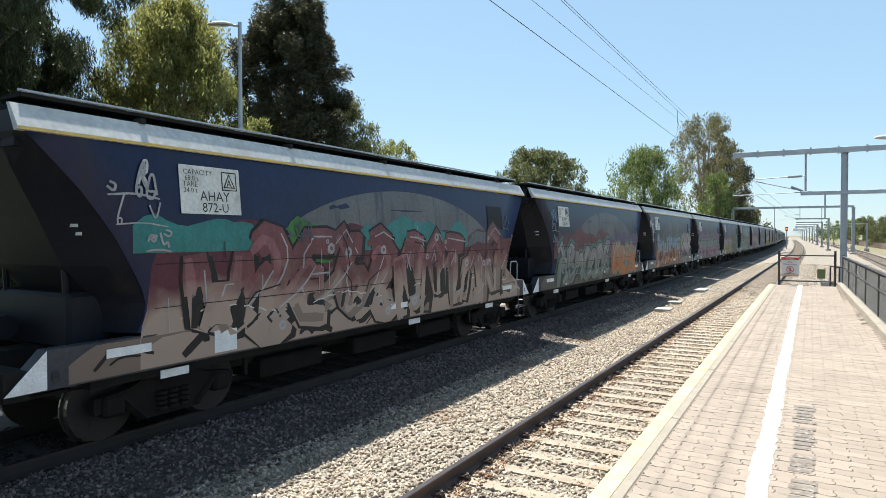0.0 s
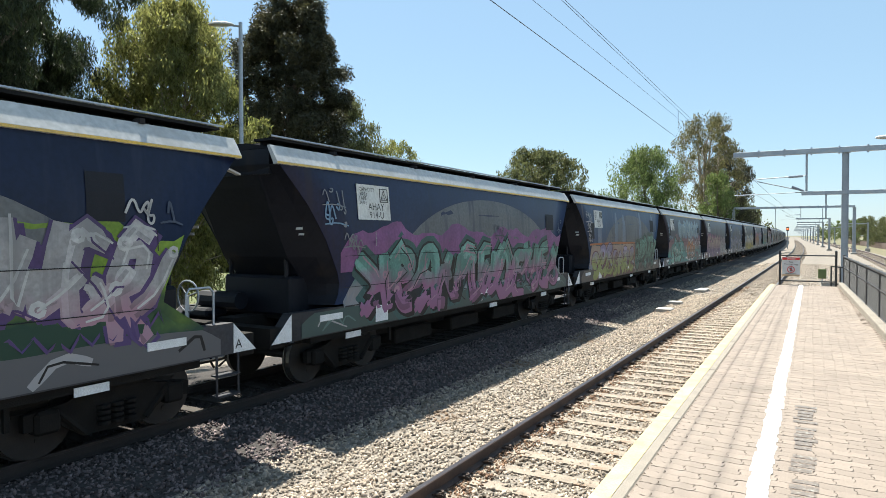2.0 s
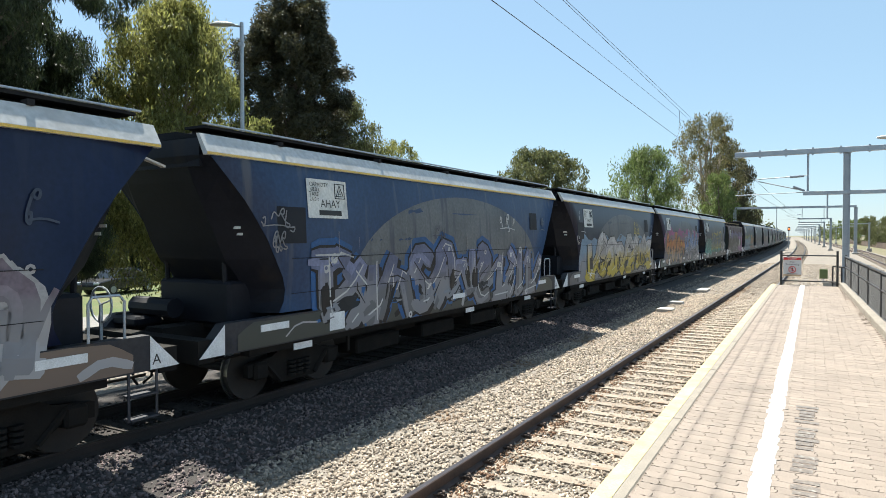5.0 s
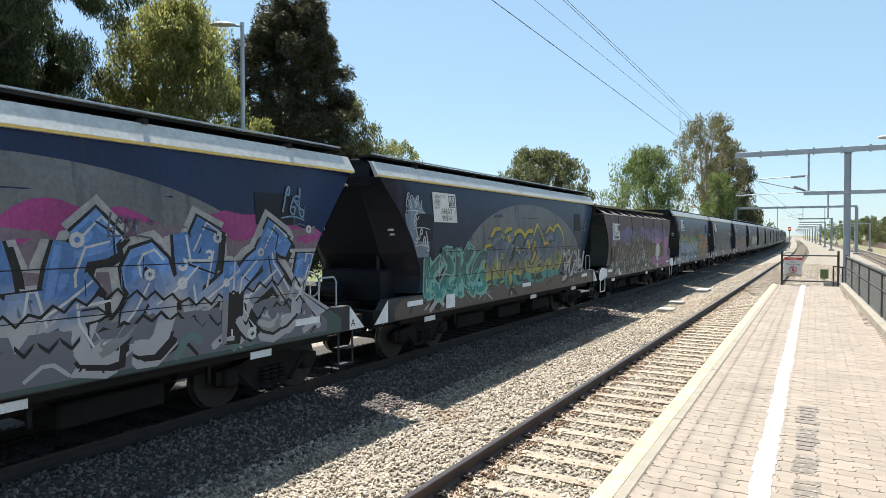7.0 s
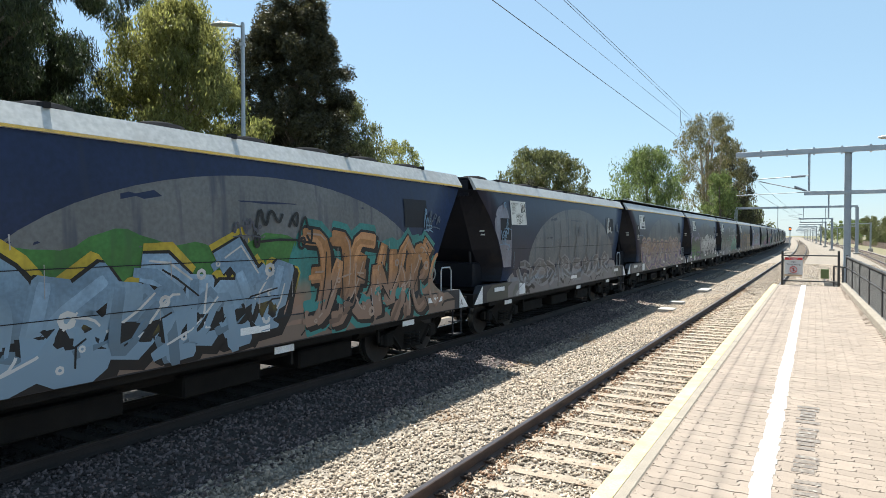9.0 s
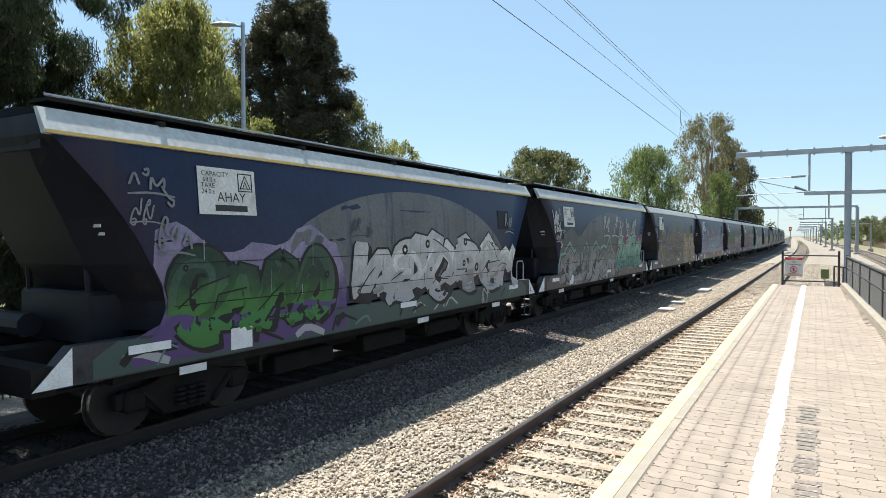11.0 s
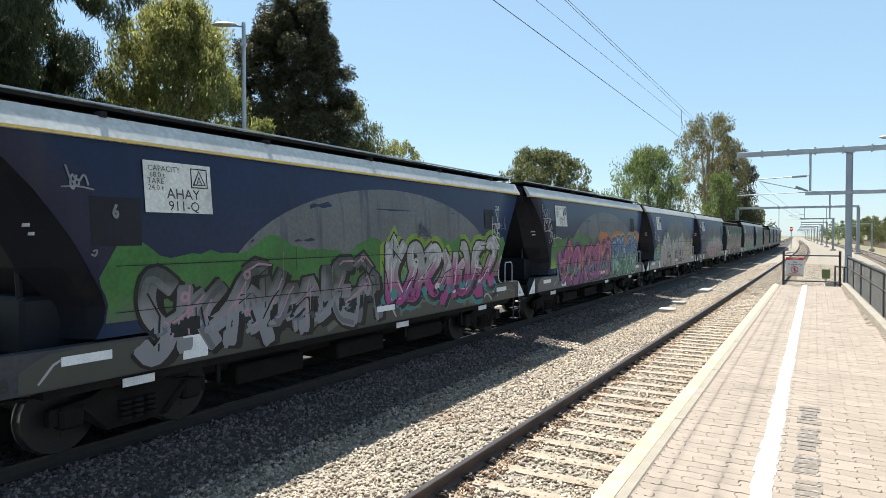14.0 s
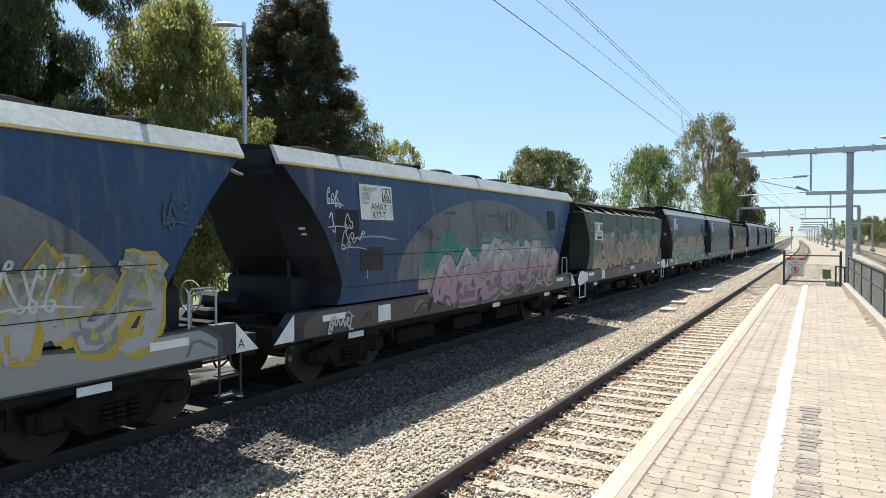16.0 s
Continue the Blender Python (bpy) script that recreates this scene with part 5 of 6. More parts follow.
class Spray:
    """Collects painted ribbons on one side of a wagon, each a hair above the last."""

    def __init__(self, seed, parent):
        self.v, self.f, self.i, self.mats, self.rng, self.n = [], [], [], [], random.Random(seed), 0
        self.style, self.parent = self.rng.random(), parent

    def slot(self, m):
        if m not in self.mats:
            self.mats.append(m)
        return self.mats.index(m)

    def at(self, y, z, off):
        z = min(max(z, 0.93), 3.84)
        lim = long(z) - 0.02 if z > 1.4 else 6.6
        return (wide(z) + off, stretch(min(max(y, -lim), lim)), z)

    def ribbon(self, pts, width, mat, layer):
        bad = sum(1 for y, z in pts if abs(y) > (long(max(z, 1.42)) if z > 1.4 else 6.6) - 0.05 or not 0.95 < z < 3.8)
        if bad > len(pts) * 0.3 or (layer >= 5 and any(-5.2 < y < -3.8 and 2.85 < z < 3.75 for y, z in pts) and width > 0.015):
            return
        off = 0.0055 + layer * 0.0035 + (self.n % 40) * 0.00007
        self.n += 1
        k, mi = len(self.v), self.slot(mat)
        m = len(pts)
        for j, (y, z) in enumerate(pts):
            a, b = pts[max(j - 1, 0)], pts[min(j + 1, m - 1)]
            dy, dz = b[0] - a[0], b[1] - a[1]
            d = math.hypot(dy, dz) or 1
            hw = width / 2 * (0.78 if j in (0, m - 1) else 1.0)
            ny, nz = -dz / d * hw, dy / d * hw
            self.v += [self.at(y + ny, z + nz, off), self.at(y, z, off), self.at(y - ny, z - nz, off)]
        for j in range(m - 1):
            for c in (0, 1):
                q = k + j * 3 + c
                self.f.append((q, q + 1, q + 4, q + 3))
                self.i.append(mi)

    def wash(self, y0, y1, z0, z1, mat, rough=0.18, layer=0):
        """A field of colour with an uneven upper edge."""
        off = 0.0055 + layer * 0.0035 + (self.n % 40) * 0.00007
        self.n += 1
        n = max(6, int((y1 - y0) / 0.16))
        k, mi = len(self.v), self.slot(mat)
        ph = self.rng.uniform(0, 9)
        for i in range(n + 1):
            y = y0 + (y1 - y0) * i / n
            t = z1 + (1 if rough else 0) * rough * (math.sin(y * 2.3 + ph) + 0.6 * math.sin(y * 5.1 + ph * 2) + self.rng.uniform(-0.3, 0.3))
            edge = min(1.0, min(i, n - i) / 4 + 0.55) if rough else 1.0
            t = z0 + (t - z0) * edge
            for j in range(6):
                self.v.append(self.at(y, z0 + (t - z0) * j / 5, off))
        for i in range(n):
            for j in range(5):
                q = k + i * 6 + j
                self.f.append((q, q + 6, q + 7, q + 1))
                self.i.append(mi)
        if rough > 0.05:
            self.flush("paint_field", "sprayed field of colour")

    def piece(self, y0, y1, z0, z1, n, fill, low, line, halo=None, bold=0.3, shine=None, slant=0.0):
        """A row of fat letters with outline, halo and highlights."""
        r = self.rng
        n = max(2, round(n * 1.2))
        w = (y1 - y0) / n
        h = z1 - z0
        strokes = []
        for c in range(n):
            g = r.choice(GLYPHS)
            jy, jz, sc = r.uniform(-0.06, 0.06), r.uniform(-0.1, 0.08), r.uniform(0.85, 1.15)
            fu, fq = r.random() < 0.5, r.random() < 0.55
            for s in g:
                s = [(1 - u if fu else u, 1 - q if fq else q) for u, q in s]
                p = [(y0 + (c + 0.02 + 0.96 * u + r.uniform(-0.12, 0.12)) * w + (slant + jy) * (q - 0.5), z0 + (q * sc * 0.86 + 0.07 + jz + r.uniform(-0.05, 0.05)) * h) for u, q in s]
                strokes.append((c, chaikin(p, 1 + (self.style > 0.4))))
            if c:
                a, b = r.uniform(0.05, 0.35), r.uniform(0.6, 0.95)
                strokes.append((c, chaikin([(y0 + (c - 0.45) * w, z0 + a * h), (y0 + (c + 0.05) * w, z0 + (a + 0.15) * h), (y0 + (c + 0.5) * w, z0 + b * h)], 1)))
            if r.random() < 0.5:
                yy = y0 + (c + r.uniform(0.2, 0.8)) * w
                strokes.append((c, [(yy - 0.3 * w, z0 + r.uniform(0.75, 0.95) * h), (yy, z0 + r.uniform(0.9, 1.08) * h), (yy + 0.35 * w, z0 + r.uniform(0.7, 1.0) * h)]))
        bw = bold * 1.15 * min(w, h * 0.85)
        alt = tuple(min(1.0, v * 1.35 + 0.03) for v in fill)
        dim = tuple(v * 0.6 for v in low)
        fills = [paint(fill, low), paint(fill, low), paint(alt, low), paint(fill, dim)]
        if halo:
            for c in range(n):
                for own, p in strokes:
                    if own == c:
                        self.ribbon(p, bw + 0.34, halo, 1)
                self.flush("graffiti_halo", "sprayed halo round the lettering")
        for c in range(n):
            for i, (own, p) in enumerate(strokes):
                if own != c:
                    continue
                self.ribbon([(y + 0.09, z - 0.06) for y, z in p], bw + 0.06, line, 1.5)
                self.ribbon(p, bw + 0.1, line, 2)
                self.ribbon(p, bw, fills[(i // 2) % 4], 3)
                if bw > 0.14:
                    self.ribbon([(y - bw * 0.22, z - bw * 0.12) for y, z in p], bw * 0.34, fills[(i // 2 + 2) % 4], 3.4)
                if r.random() < 0.6:
                    y, z = p[r.randrange(len(p))]
                    q = r.uniform(0.03, 0.08)
                    self.ribbon([(y + q * math.cos(a), z + q * math.sin(a)) for a in [j * math.tau / 8 for j in range(9)]], q * 0.9, shine or halo or line, 3.8)
                if shine:
                    a = r.randint(0, max(0, len(p) - 6))
                    q = [(y + bw * 0.25, z + bw * 0.18) for y, z in p[a:a + 5]]
                    if len(q) > 1:
                        self.ribbon(q, 0.035, shine, 4)
                if i % 2 == 0:
                    a, b = p[len(p) // 3], p[2 * len(p) // 3]
                    self.ribbon([(a[0], a[1]), ((a[0] + b[0]) / 2 + r.uniform(-0.15, 0.15), (a[1] + b[1]) / 2), (b[0] + r.uniform(-0.3, 0.3), b[1] - 0.15)], 0.03, line, 4)
            self.flush("graffiti_letter", "fat outlined graffiti letter shape")

    def tag(self, y, z, size, mat, n=4, weight=0.035):
        """A thin hand-drawn scrawl."""
        r = self.rng
        p, u = [], 0.0
        for c in range(n * 3):
            up = c % 2
            p.append((y + u * size, z + size * (r.uniform(0.6, 1.1) if up else r.uniform(-0.25, 0.3)) - 0.05 * u))
            if r.random() < 0.45:
                q = r.uniform(0.15, 0.35)
                p += [(y + (u + q) * size, p[-1][1] + size * r.uniform(-0.1, 0.2)), (y + (u + q * 0.6) * size, p[-1][1] - size * r.uniform(0.2, 0.5)), (y + (u - 0.1) * size, p[-1][1] - size * 0.15)]
            u += r.uniform(0.08, 0.34)
            if r.random() < 0.28:
                if len(p) > 2:
                    self.ribbon(chaikin(p, 2), weight, mat, 5)
                p = []
        if len(p) > 2:
            self.ribbon(chaikin(p, 2), weight, mat, 5)
        self.ribbon(chaikin([(y - 0.1 * size, z - 0.35 * size), (y + u * 0.5 * size, z - 0.25 * size), (y + u * size, z - 0.42 * size)], 1), weight * 0.8, mat, 5)
        self.flush("graffiti_tag", "thin scrawled graffiti tag")

    def zigzag(self, y0, y1, z, mat, amp=0.07, weight=0.03):
        n = int((y1 - y0) / 0.13)
        self.ribbon([(y0 + (y1 - y0) * i / n, z + amp * (1 if i % 2 else -1) * self.rng.uniform(0.4, 1.0) + 0.1 * math.sin(i * 0.3)) for i in range(n + 1)], weight, mat, 5)

    def patch(self, y0, y1, z0, z1, mat):
        self.wash(y0, y1, z0, z1, mat, 0.0, 1)

    def flush(self, name, label):
        if self.f:
            ob = mesh_ob(name, self.v, self.f, self.mats, self.i)
            ob.parent = self.parent
            tagged(ob, label)
        self.v, self.f, self.i, self.mats = [], [], [], []


W, K = (0.62, 0.62, 0.62), (0.012, 0.012, 0.015)
GREY, PALE, TEAL, MINT = (0.26, 0.26, 0.28), (0.42, 0.41, 0.42), (0.05, 0.25, 0.24), (0.2, 0.45, 0.38)
PINK, MAG, MAROON, BROWN = (0.42, 0.25, 0.32), (0.36, 0.05, 0.22), (0.13, 0.03, 0.05), (0.3, 0.19, 0.14)
TAN, ORANGE, YEL, LIME = (0.42, 0.31, 0.25), (0.5, 0.16, 0.04), (0.55, 0.42, 0.05), (0.24, 0.38, 0.05)
GREEN, DKGREEN, SKY, BLUE = (0.06, 0.2, 0.05), (0.02, 0.06, 0.04), (0.2, 0.32, 0.46), (0.03, 0.12, 0.32)
PURPLE, LILAC, RUST = (0.1, 0.06, 0.18), (0.3, 0.26, 0.42), (0.25, 0.06, 0.03)


def decorate(k, w):
    """The paint on wagon k, as it passes."""
    s = Spray(100 + k, w)
    P = paint
    r = s.rng
    if k == 0:
        s.wash(-5.6, 6.3, 0.95, 2.75, P(MAROON, TAN), 0.12)
        s.wash(-5.7, -3.6, 2.45, 2.95, P(TEAL), 0.1, 1), s.wash(-1.2, 3.2, 2.4, 2.95, P(TEAL), 0.12, 1), s.wash(-3.1, -1.9, 2.2, 2.9, P(GREEN), 0.1, 1)
        s.piece(-4.8, 6.0, 1.0, 2.7, 9, (0.2, 0.07, 0.08), TAN, P(K), None, 0.42, P(PALE))
        s.zigzag(-5.0, 6.0, 1.55, P(W), 0.02, 0.02), s.tag(-5.6, 3.25, 0.4, P(W), 4), s.tag(-4.6, 3.0, 0.35, P(W), 2)
    elif k == 1:
        s.wash(-5.4, 1.2, 1.9, 2.8, P(MAROON), 0.12), s.wash(0.6, 5.9, 1.9, 2.7, P(PURPLE, TAN), 0.15)
        s.piece(-5.0, 1.0, 1.0, 2.3, 6, GREY, (0.16, 0.2, 0.18), P(K), P(TEAL, DKGREEN), 0.34, P(PALE))
        s.piece(1.4, 5.6, 1.0, 2.3, 5, (0.36, 0.3, 0.26), ORANGE, P(ORANGE), P(TEAL), 0.3)
    elif k == 2:
        s.wash(-4.9, 2.4, 1.0, 2.3, P((0.02, 0.05, 0.06)), 0.1), s.wash(1.8, 6.2, 1.0, 2.75, P(LIME, DKGREEN), 0.12)
        s.piece(-4.6, 2.0, 1.0, 2.6, 7, SKY, ORANGE, P(K), P(TEAL, RUST), 0.34, P(W))
        s.piece(2.3, 6.0, 1.4, 2.75, 5, PALE, PINK, P(PURPLE), None, 0.34, P(W)), s.zigzag(2.2, 6.0, 1.5, P(PURPLE), 0.1, 0.05)
        s.tag(-6.2, 3.1, 0.45, P(W), 3, 0.06), s.tag(-6.2, 2.6, 0.5, P(W), 3, 0.06), s.tag(5.0, 2.9, 0.35, P(W), 2)
    elif k == 3:
        s.wash(-5.5, 6.2, 2.0, 2.8, P((0.26, 0.1, 0.26), (0.2, 0.1, 0.2)), 0.12), s.wash(-5.4, 6.0, 0.95, 1.9, P(TEAL, GREY), 0.1)
        s.piece(-5.0, 5.8, 1.0, 2.4, 9, (0.13, 0.3, 0.26), (0.32, 0.14, 0.26), P(K), P((0.05, 0.12, 0.12)), 0.32, P(PINK)), s.tag(-5.9, 3.0, 0.35, P(SKY), 3)
    elif k == 4:
        s.wash(-5.6, 1.2, 1.1, 2.3, P(TAN, GREY), 0.03), s.ribbon([(-5.6, 2.33), (-2, 2.36), (1.1, 2.33), (1.25, 1.2)], 0.09, P(ORANGE), 2)
        s.piece(-5.2, 1.0, 1.05, 2.1, 6, LILAC, (0.3, 0.32, 0.1), P(MAROON), None, 0.34), s.piece(1.4, 6.0, 1.2, 2.5, 5, (0.08, 0.22, 0.18), (0.05, 0.14, 0.12), P(K), P(DKGREEN), 0.3, P(MINT))
        for y in (-4.6, -2.2, -1.0, 2.0, 4.6):
            s.wash(y, y + 0.5, 2.3, 3.7, P((0.16, 0.2, 0.28)), 0.1)
    elif k == 5:
        s.wash(-5.6, 6.0, 1.0, 2.55, P((0.22, 0.1, 0.14), TEAL), 0.15)
        s.piece(-2.6, 4.6, 2.55, 3.55, 8, (0.3, 0.38, 0.4), (0.3, 0.38, 0.4), P(SKY), None, 0.26)
        s.piece(-4.7, -1.0, 1.05, 2.4, 4, (0.06, 0.3, 0.3), MINT, P(K), P(DKGREEN), 0.4, P(W)), s.piece(0.4, 3.4, 1.2, 2.2, 4, ORANGE, BROWN, P(K), P(W), 0.36)
        s.piece(3.5, 6.2, 1.1, 2.4, 4, PALE, TEAL, P(MAROON), None, 0.3), s.tag(-5.6, 2.75, 0.55, P(SKY), 3, 0.05)
    elif k == 6:
        s.piece(-5.2, 2.0, 1.0, 2.5, 7, TAN, (0.2, 0.13, 0.2), P(PURPLE), P(MAG, PURPLE), 0.34, P(PINK)), s.piece(2.3, 6.0, 1.0, 2.4, 4, (0.2, 0.16, 0.2), GREY, P(PALE), None, 0.4)
    elif k == 7:
        s.piece(-5.0, 6.0, 1.0, 2.4, 9, (0.16, 0.18, 0.3), GREY, P(K), P(BLUE), 0.34, P(W)), s.tag(2.5, 3.0, 0.4, P(W), 4)
    elif k == 8:
        s.wash(-5.5, 6.2, 1.0, 2.6, P(SKY, GREY), 0.1), s.piece(-5.0, 6.0, 1.05, 2.5, 7, PALE, YEL, P(K), None, 0.36, P(W)), s.tag(2.2, 2.9, 0.4, P(YEL), 3)
    elif k == 9:
        s.wash(-5.8, 6.1, 2.0, 2.95, P(MAG, PINK), 0.12), s.wash(-5.7, 6.1, 1.0, 2.75, P((0.2, 0.15, 0.19), (0.15, 0.15, 0.18)), 0.1, 1)
        s.piece(-5.2, 0.4, 1.0, 2.6, 6, ORANGE, TAN, P(K), None, 0.4, P(YEL))
        s.piece(0.7, 6.0, 1.2, 2.75, 6, (0.1, 0.22, 0.5), PALE, P(K), P(PALE), 0.36, P(W)), s.zigzag(-0.8, 6.2, 1.5, P(K), 0.08, 0.05), s.zigzag(-4.0, 6.2, 1.85, P(K), 0.08, 0.04)
        s.tag(5.0, 3.1, 0.4, P(SKY), 2), s.tag(-5.8, 3.1, 0.5, P(PALE), 3)
    elif k == 10:
        s.wash(-5.5, 6.0, 0.95, 1.6, P(TEAL, (0.1, 0.2, 0.2)), 0.15), s.piece(-5.4, -2.4, 1.2, 2.4, 3, (0.05, 0.12, 0.12), TEAL, P(MINT), None, 0.25)
        s.piece(-2.4, 3.2, 1.4, 2.7, 6, (0.1, 0.14, 0.2), (0.35, 0.34, 0.08), P(DKGREEN), P(YEL, TEAL), 0.34), s.piece(3.2, 6.0, 1.2, 2.2, 4, PALE, PALE, P(K), None, 0.26)
        s.wash(-6.3, -5.2, 2.2, 3.5, P((0.2, 0.26, 0.34)), 0.2), s.tag(-4.8, 1.9, 0.4, P(PALE), 2)
    elif k == 11:
        s.wash(-5.9, 6.0, 1.42, 2.95, P((0.13, 0.1, 0.24), (0.2, 0.17, 0.22)), 0.1), s.wash(-5.6, 2.0, 1.42, 2.3, P((0.27, 0.25, 0.26), (0.2, 0.2, 0.2)), 0.12, 0.5), s.wash(1.6, 6.0, 1.0, 2.55, P((0.34, 0.15, 0.34), (0.26, 0.1, 0.24)), 0.1, 0.6)
        s.piece(-5.7, 1.8, 1.1, 2.5, 8, (0.025, 0.025, 0.022), (0.05, 0.05, 0.045), P((0.3, 0.29, 0.28)), None, 0.5, P(PALE))
        for yc in (2.1, 3.95):
            s.ribbon([(yc, 1.0), (yc, 1.5), (yc + 0.05, 2.0), (yc + 0.05, 2.3)], 1.15, P(K), 1)
            s.ribbon([(yc, 1.02), (yc, 1.5), (yc + 0.05, 2.0), (yc + 0.05, 2.25)], 1.0, P((0.05, 0.06, 0.03)), 2)
        for grow, tone, lay in ((0.1, K, 2.3), (0.0, W, 2.6)):
            s.ribbon([(3.05, 1.0), (3.05, 1.4)], 0.5 + grow, P(tone), lay)
            s.ribbon([(3.05 - 0.28 * math.cos(t), 1.8 + 0.22 * math.sin(t)) for t in [i * math.tau / 16 for i in range(17)]], 0.5 + grow, P(tone), lay + 0.1)
        s.tag(5.2, 1.9, 0.4, P(PURPLE), 3), s.tag(-3.9, 1.0, 0.28, P(TEAL), 5), s.tag(-2.2, 1.0, 0.28, P(PALE), 4), s.tag(-0.4, 1.7, 0.3, P(W), 3)
    elif k == 12:
        s.wash(-5.8, 1.4, 1.6, 2.6, P(GREEN, DKGREEN), 0.1)
        s.piece(-6.0, 1.0, 0.98, 2.35, 6, SKY, (0.22, 0.32, 0.42), P(K), P(YEL, K), 0.4, P(W)), s.wash(0.8, 6.0, 1.2, 2.5, P(TEAL, BROWN), 0.2, 1)
        s.piece(1.2, 6.0, 1.05, 2.6, 6, (0.42, 0.2, 0.08), BROWN, P(K), P(TEAL), 0.36, P(TAN)), s.tag(0.2, 2.75, 0.5, P(K), 4, 0.05), s.tag(5.1, 2.9, 0.35, P(SKY), 2)
    elif k == 13:
        s.wash(-5.2, 5.6, 0.95, 1.6, P((0.2, 0.19, 0.2)), 0.15)
        for y in (-1.2, 0.3, 1.6, 2.9):
            s.ribbon([(y, 3.1), (y + 0.1, 2.5), (y - 0.1, 2.0), (y + 0.3, 1.7)], 0.06, P((0.08, 0.07, 0.08)), 3)
        s.piece(-4.6, 4.4, 1.2, 1.9, 7, (0.1, 0.1, 0.11), (0.14, 0.13, 0.13), P(GREY), None, 0.2), s.tag(4.2, 3.0, 0.5, P(W), 2, 0.09), s.wash(-6.2, -5.0, 1.8, 3.4, P((0.24, 0.24, 0.3)), 0.2)
    elif k == 14:
        s.piece(-4.8, 5.5, 1.1, 2.3, 8, BROWN, (0.26, 0.22, 0.22), P(PURPLE), P(TAN), 0.3, P(PALE)), s.tag(-5.2, 2.8, 0.4, P(SKY), 3)
    elif k == 15:
        s.wash(-6.0, -1.8, 1.0, 2.6, P(LILAC, PURPLE), 0.15), s.piece(-5.5, -2.2, 1.2, 2.5, 3, DKGREEN, GREEN, P(K), None, 0.4)
        s.piece(-1.6, 5.9, 1.35, 2.55, 5, W, PALE, P(K), None, 0.36, None), s.tag(5.0, 2.9, 0.4, P(PALE), 2), s.tag(3.6, 1.0, 0.3, P(PALE), 5)
    elif k == 16:
        s.wash(-5.4, 6.0, 1.3, 2.75, P((0.1, 0.11, 0.11), (0.09, 0.11, 0.11)), 0.12), s.wash(1.2, 6.1, 1.3, 2.65, P((0.16, 0.03, 0.1), TEAL), 0.1, 1)
        s.piece(-5.2, 1.0, 1.0, 2.2, 5, (0.13, 0.15, 0.15), GREY, P(K), P(MINT, GREY), 0.34, P(PALE)), s.piece(1.5, 6.0, 1.3, 2.5, 5, (0.22, 0.45, 0.36), (0.06, 0.26, 0.2), P(DKGREEN), P(PALE, TEAL), 0.4)
        s.tag(-6.3, 3.0, 0.5, P(W), 3, 0.06), s.tag(-6.1, 2.5, 0.45, P(W), 3, 0.05)
        for y in (-0.5, 0.6, 1.7, 2.8, 3.9):
            s.tag(y, 2.85, 0.6, P(W), 2, 0.06)
    elif k == 17:
        s.wash(-5.2, 1.8, 0.95, 2.3, P((0.09, 0.09, 0.11), (0.15, 0.14, 0.15)), 0.1), s.piece(-4.5, 1.6, 1.1, 2.6, 5, (0.1, 0.1, 0.13), (0.13, 0.125, 0.14), P((0.06, 0.06, 0.07)), P((0.5, 0.3, 0.02)), 0.46)
        s.piece(2.0, 6.0, 1.0, 2.5, 4, TAN, (0.32, 0.29, 0.27), P(K), P((0.55, 0.36, 0.03)), 0.48), s.zigzag(-4.8, 1.6, 1.4, P(PALE), 0.06), s.zigzag(-4.4, 1.6, 2.0, P(PALE), 0.07)
        s.tag(-5.2, 3.3, 0.45, P(PALE), 3, 0.06), s.tag(-5.4, 2.6, 0.7, P(SKY), 3, 0.07), s.tag(-4.6, 3.0, 0.4, P(W), 1, 0.1), s.tag(-2.0, 2.8, 0.35, P((0.12, 0.12, 0.16)), 2)
    elif k == 18:
        s.wash(-5.7, 6.2, 0.95, 2.9, P((0.2, 0.24, 0.38), LILAC), 0.2), s.piece(-2.8, 3.6, 1.6, 2.6, 5, SKY, (0.2, 0.42, 0.45), P(K), P(ORANGE, TAN), 0.36, P(W))
        s.zigzag(-5, 6, 1.3, P(K), 0.03), s.tag(4.2, 2.0, 0.4, P(PURPLE), 4), s.tag(3.4, 3.0, 0.35, P(W), 3)
    elif k == 19:
        s.wash(-5.6, 6.0, 1.6, 2.5, P(GREEN, (0.1, 0.14, 0.1)), 0.12), s.piece(-5.2, 0.0, 1.0, 2.2, 6, (0.07, 0.08, 0.08), GREY, P(K), None, 0.3, P(PINK))
        s.piece(0.2, 6.0, 1.2, 2.5, 7, PALE, MAG, P(K), P(LIME, TEAL), 0.32, P(W)), s.tag(5.0, 3.1, 0.4, P(W), 2), s.tag(5.0, 2.75, 0.4, P(W), 2)
    elif k == 20:
        s.wash(-5.4, 6.2, 1.6, 2.65, P(GREEN, LIME), 0.1), s.piece(-4.8, 1.2, 0.98, 2.35, 7, MAG, (0.25, 0.06, 0.25), P(K), P(PURPLE, TEAL), 0.34, P(YEL))
        s.wash(-0.6, 6.2, 1.9, 2.8, P(ORANGE, TAN), 0.1, 0.5), s.piece(1.2, 6.0, 1.0, 2.55, 5, (0.04, 0.14, 0.38), (0.08, 0.3, 0.2), P(K), P(MINT, PALE), 0.42, P(W)), s.tag(-5.3, 3.0, 0.5, P(W), 2, 0.06), s.tag(-5.2, 2.7, 0.35, P(W), 3)
    elif k == 21:
        s.wash(-5.5, -3.0, 1.4, 2.1, P((0.03, 0.22, 0.08), TEAL), 0.15), s.piece(-3.9, 2.4, 1.0, 2.5, 4, PALE, (0.36, 0.33, 0.32), P(K), P((0.05, 0.26, 0.16), PALE), 0.5, P(W))
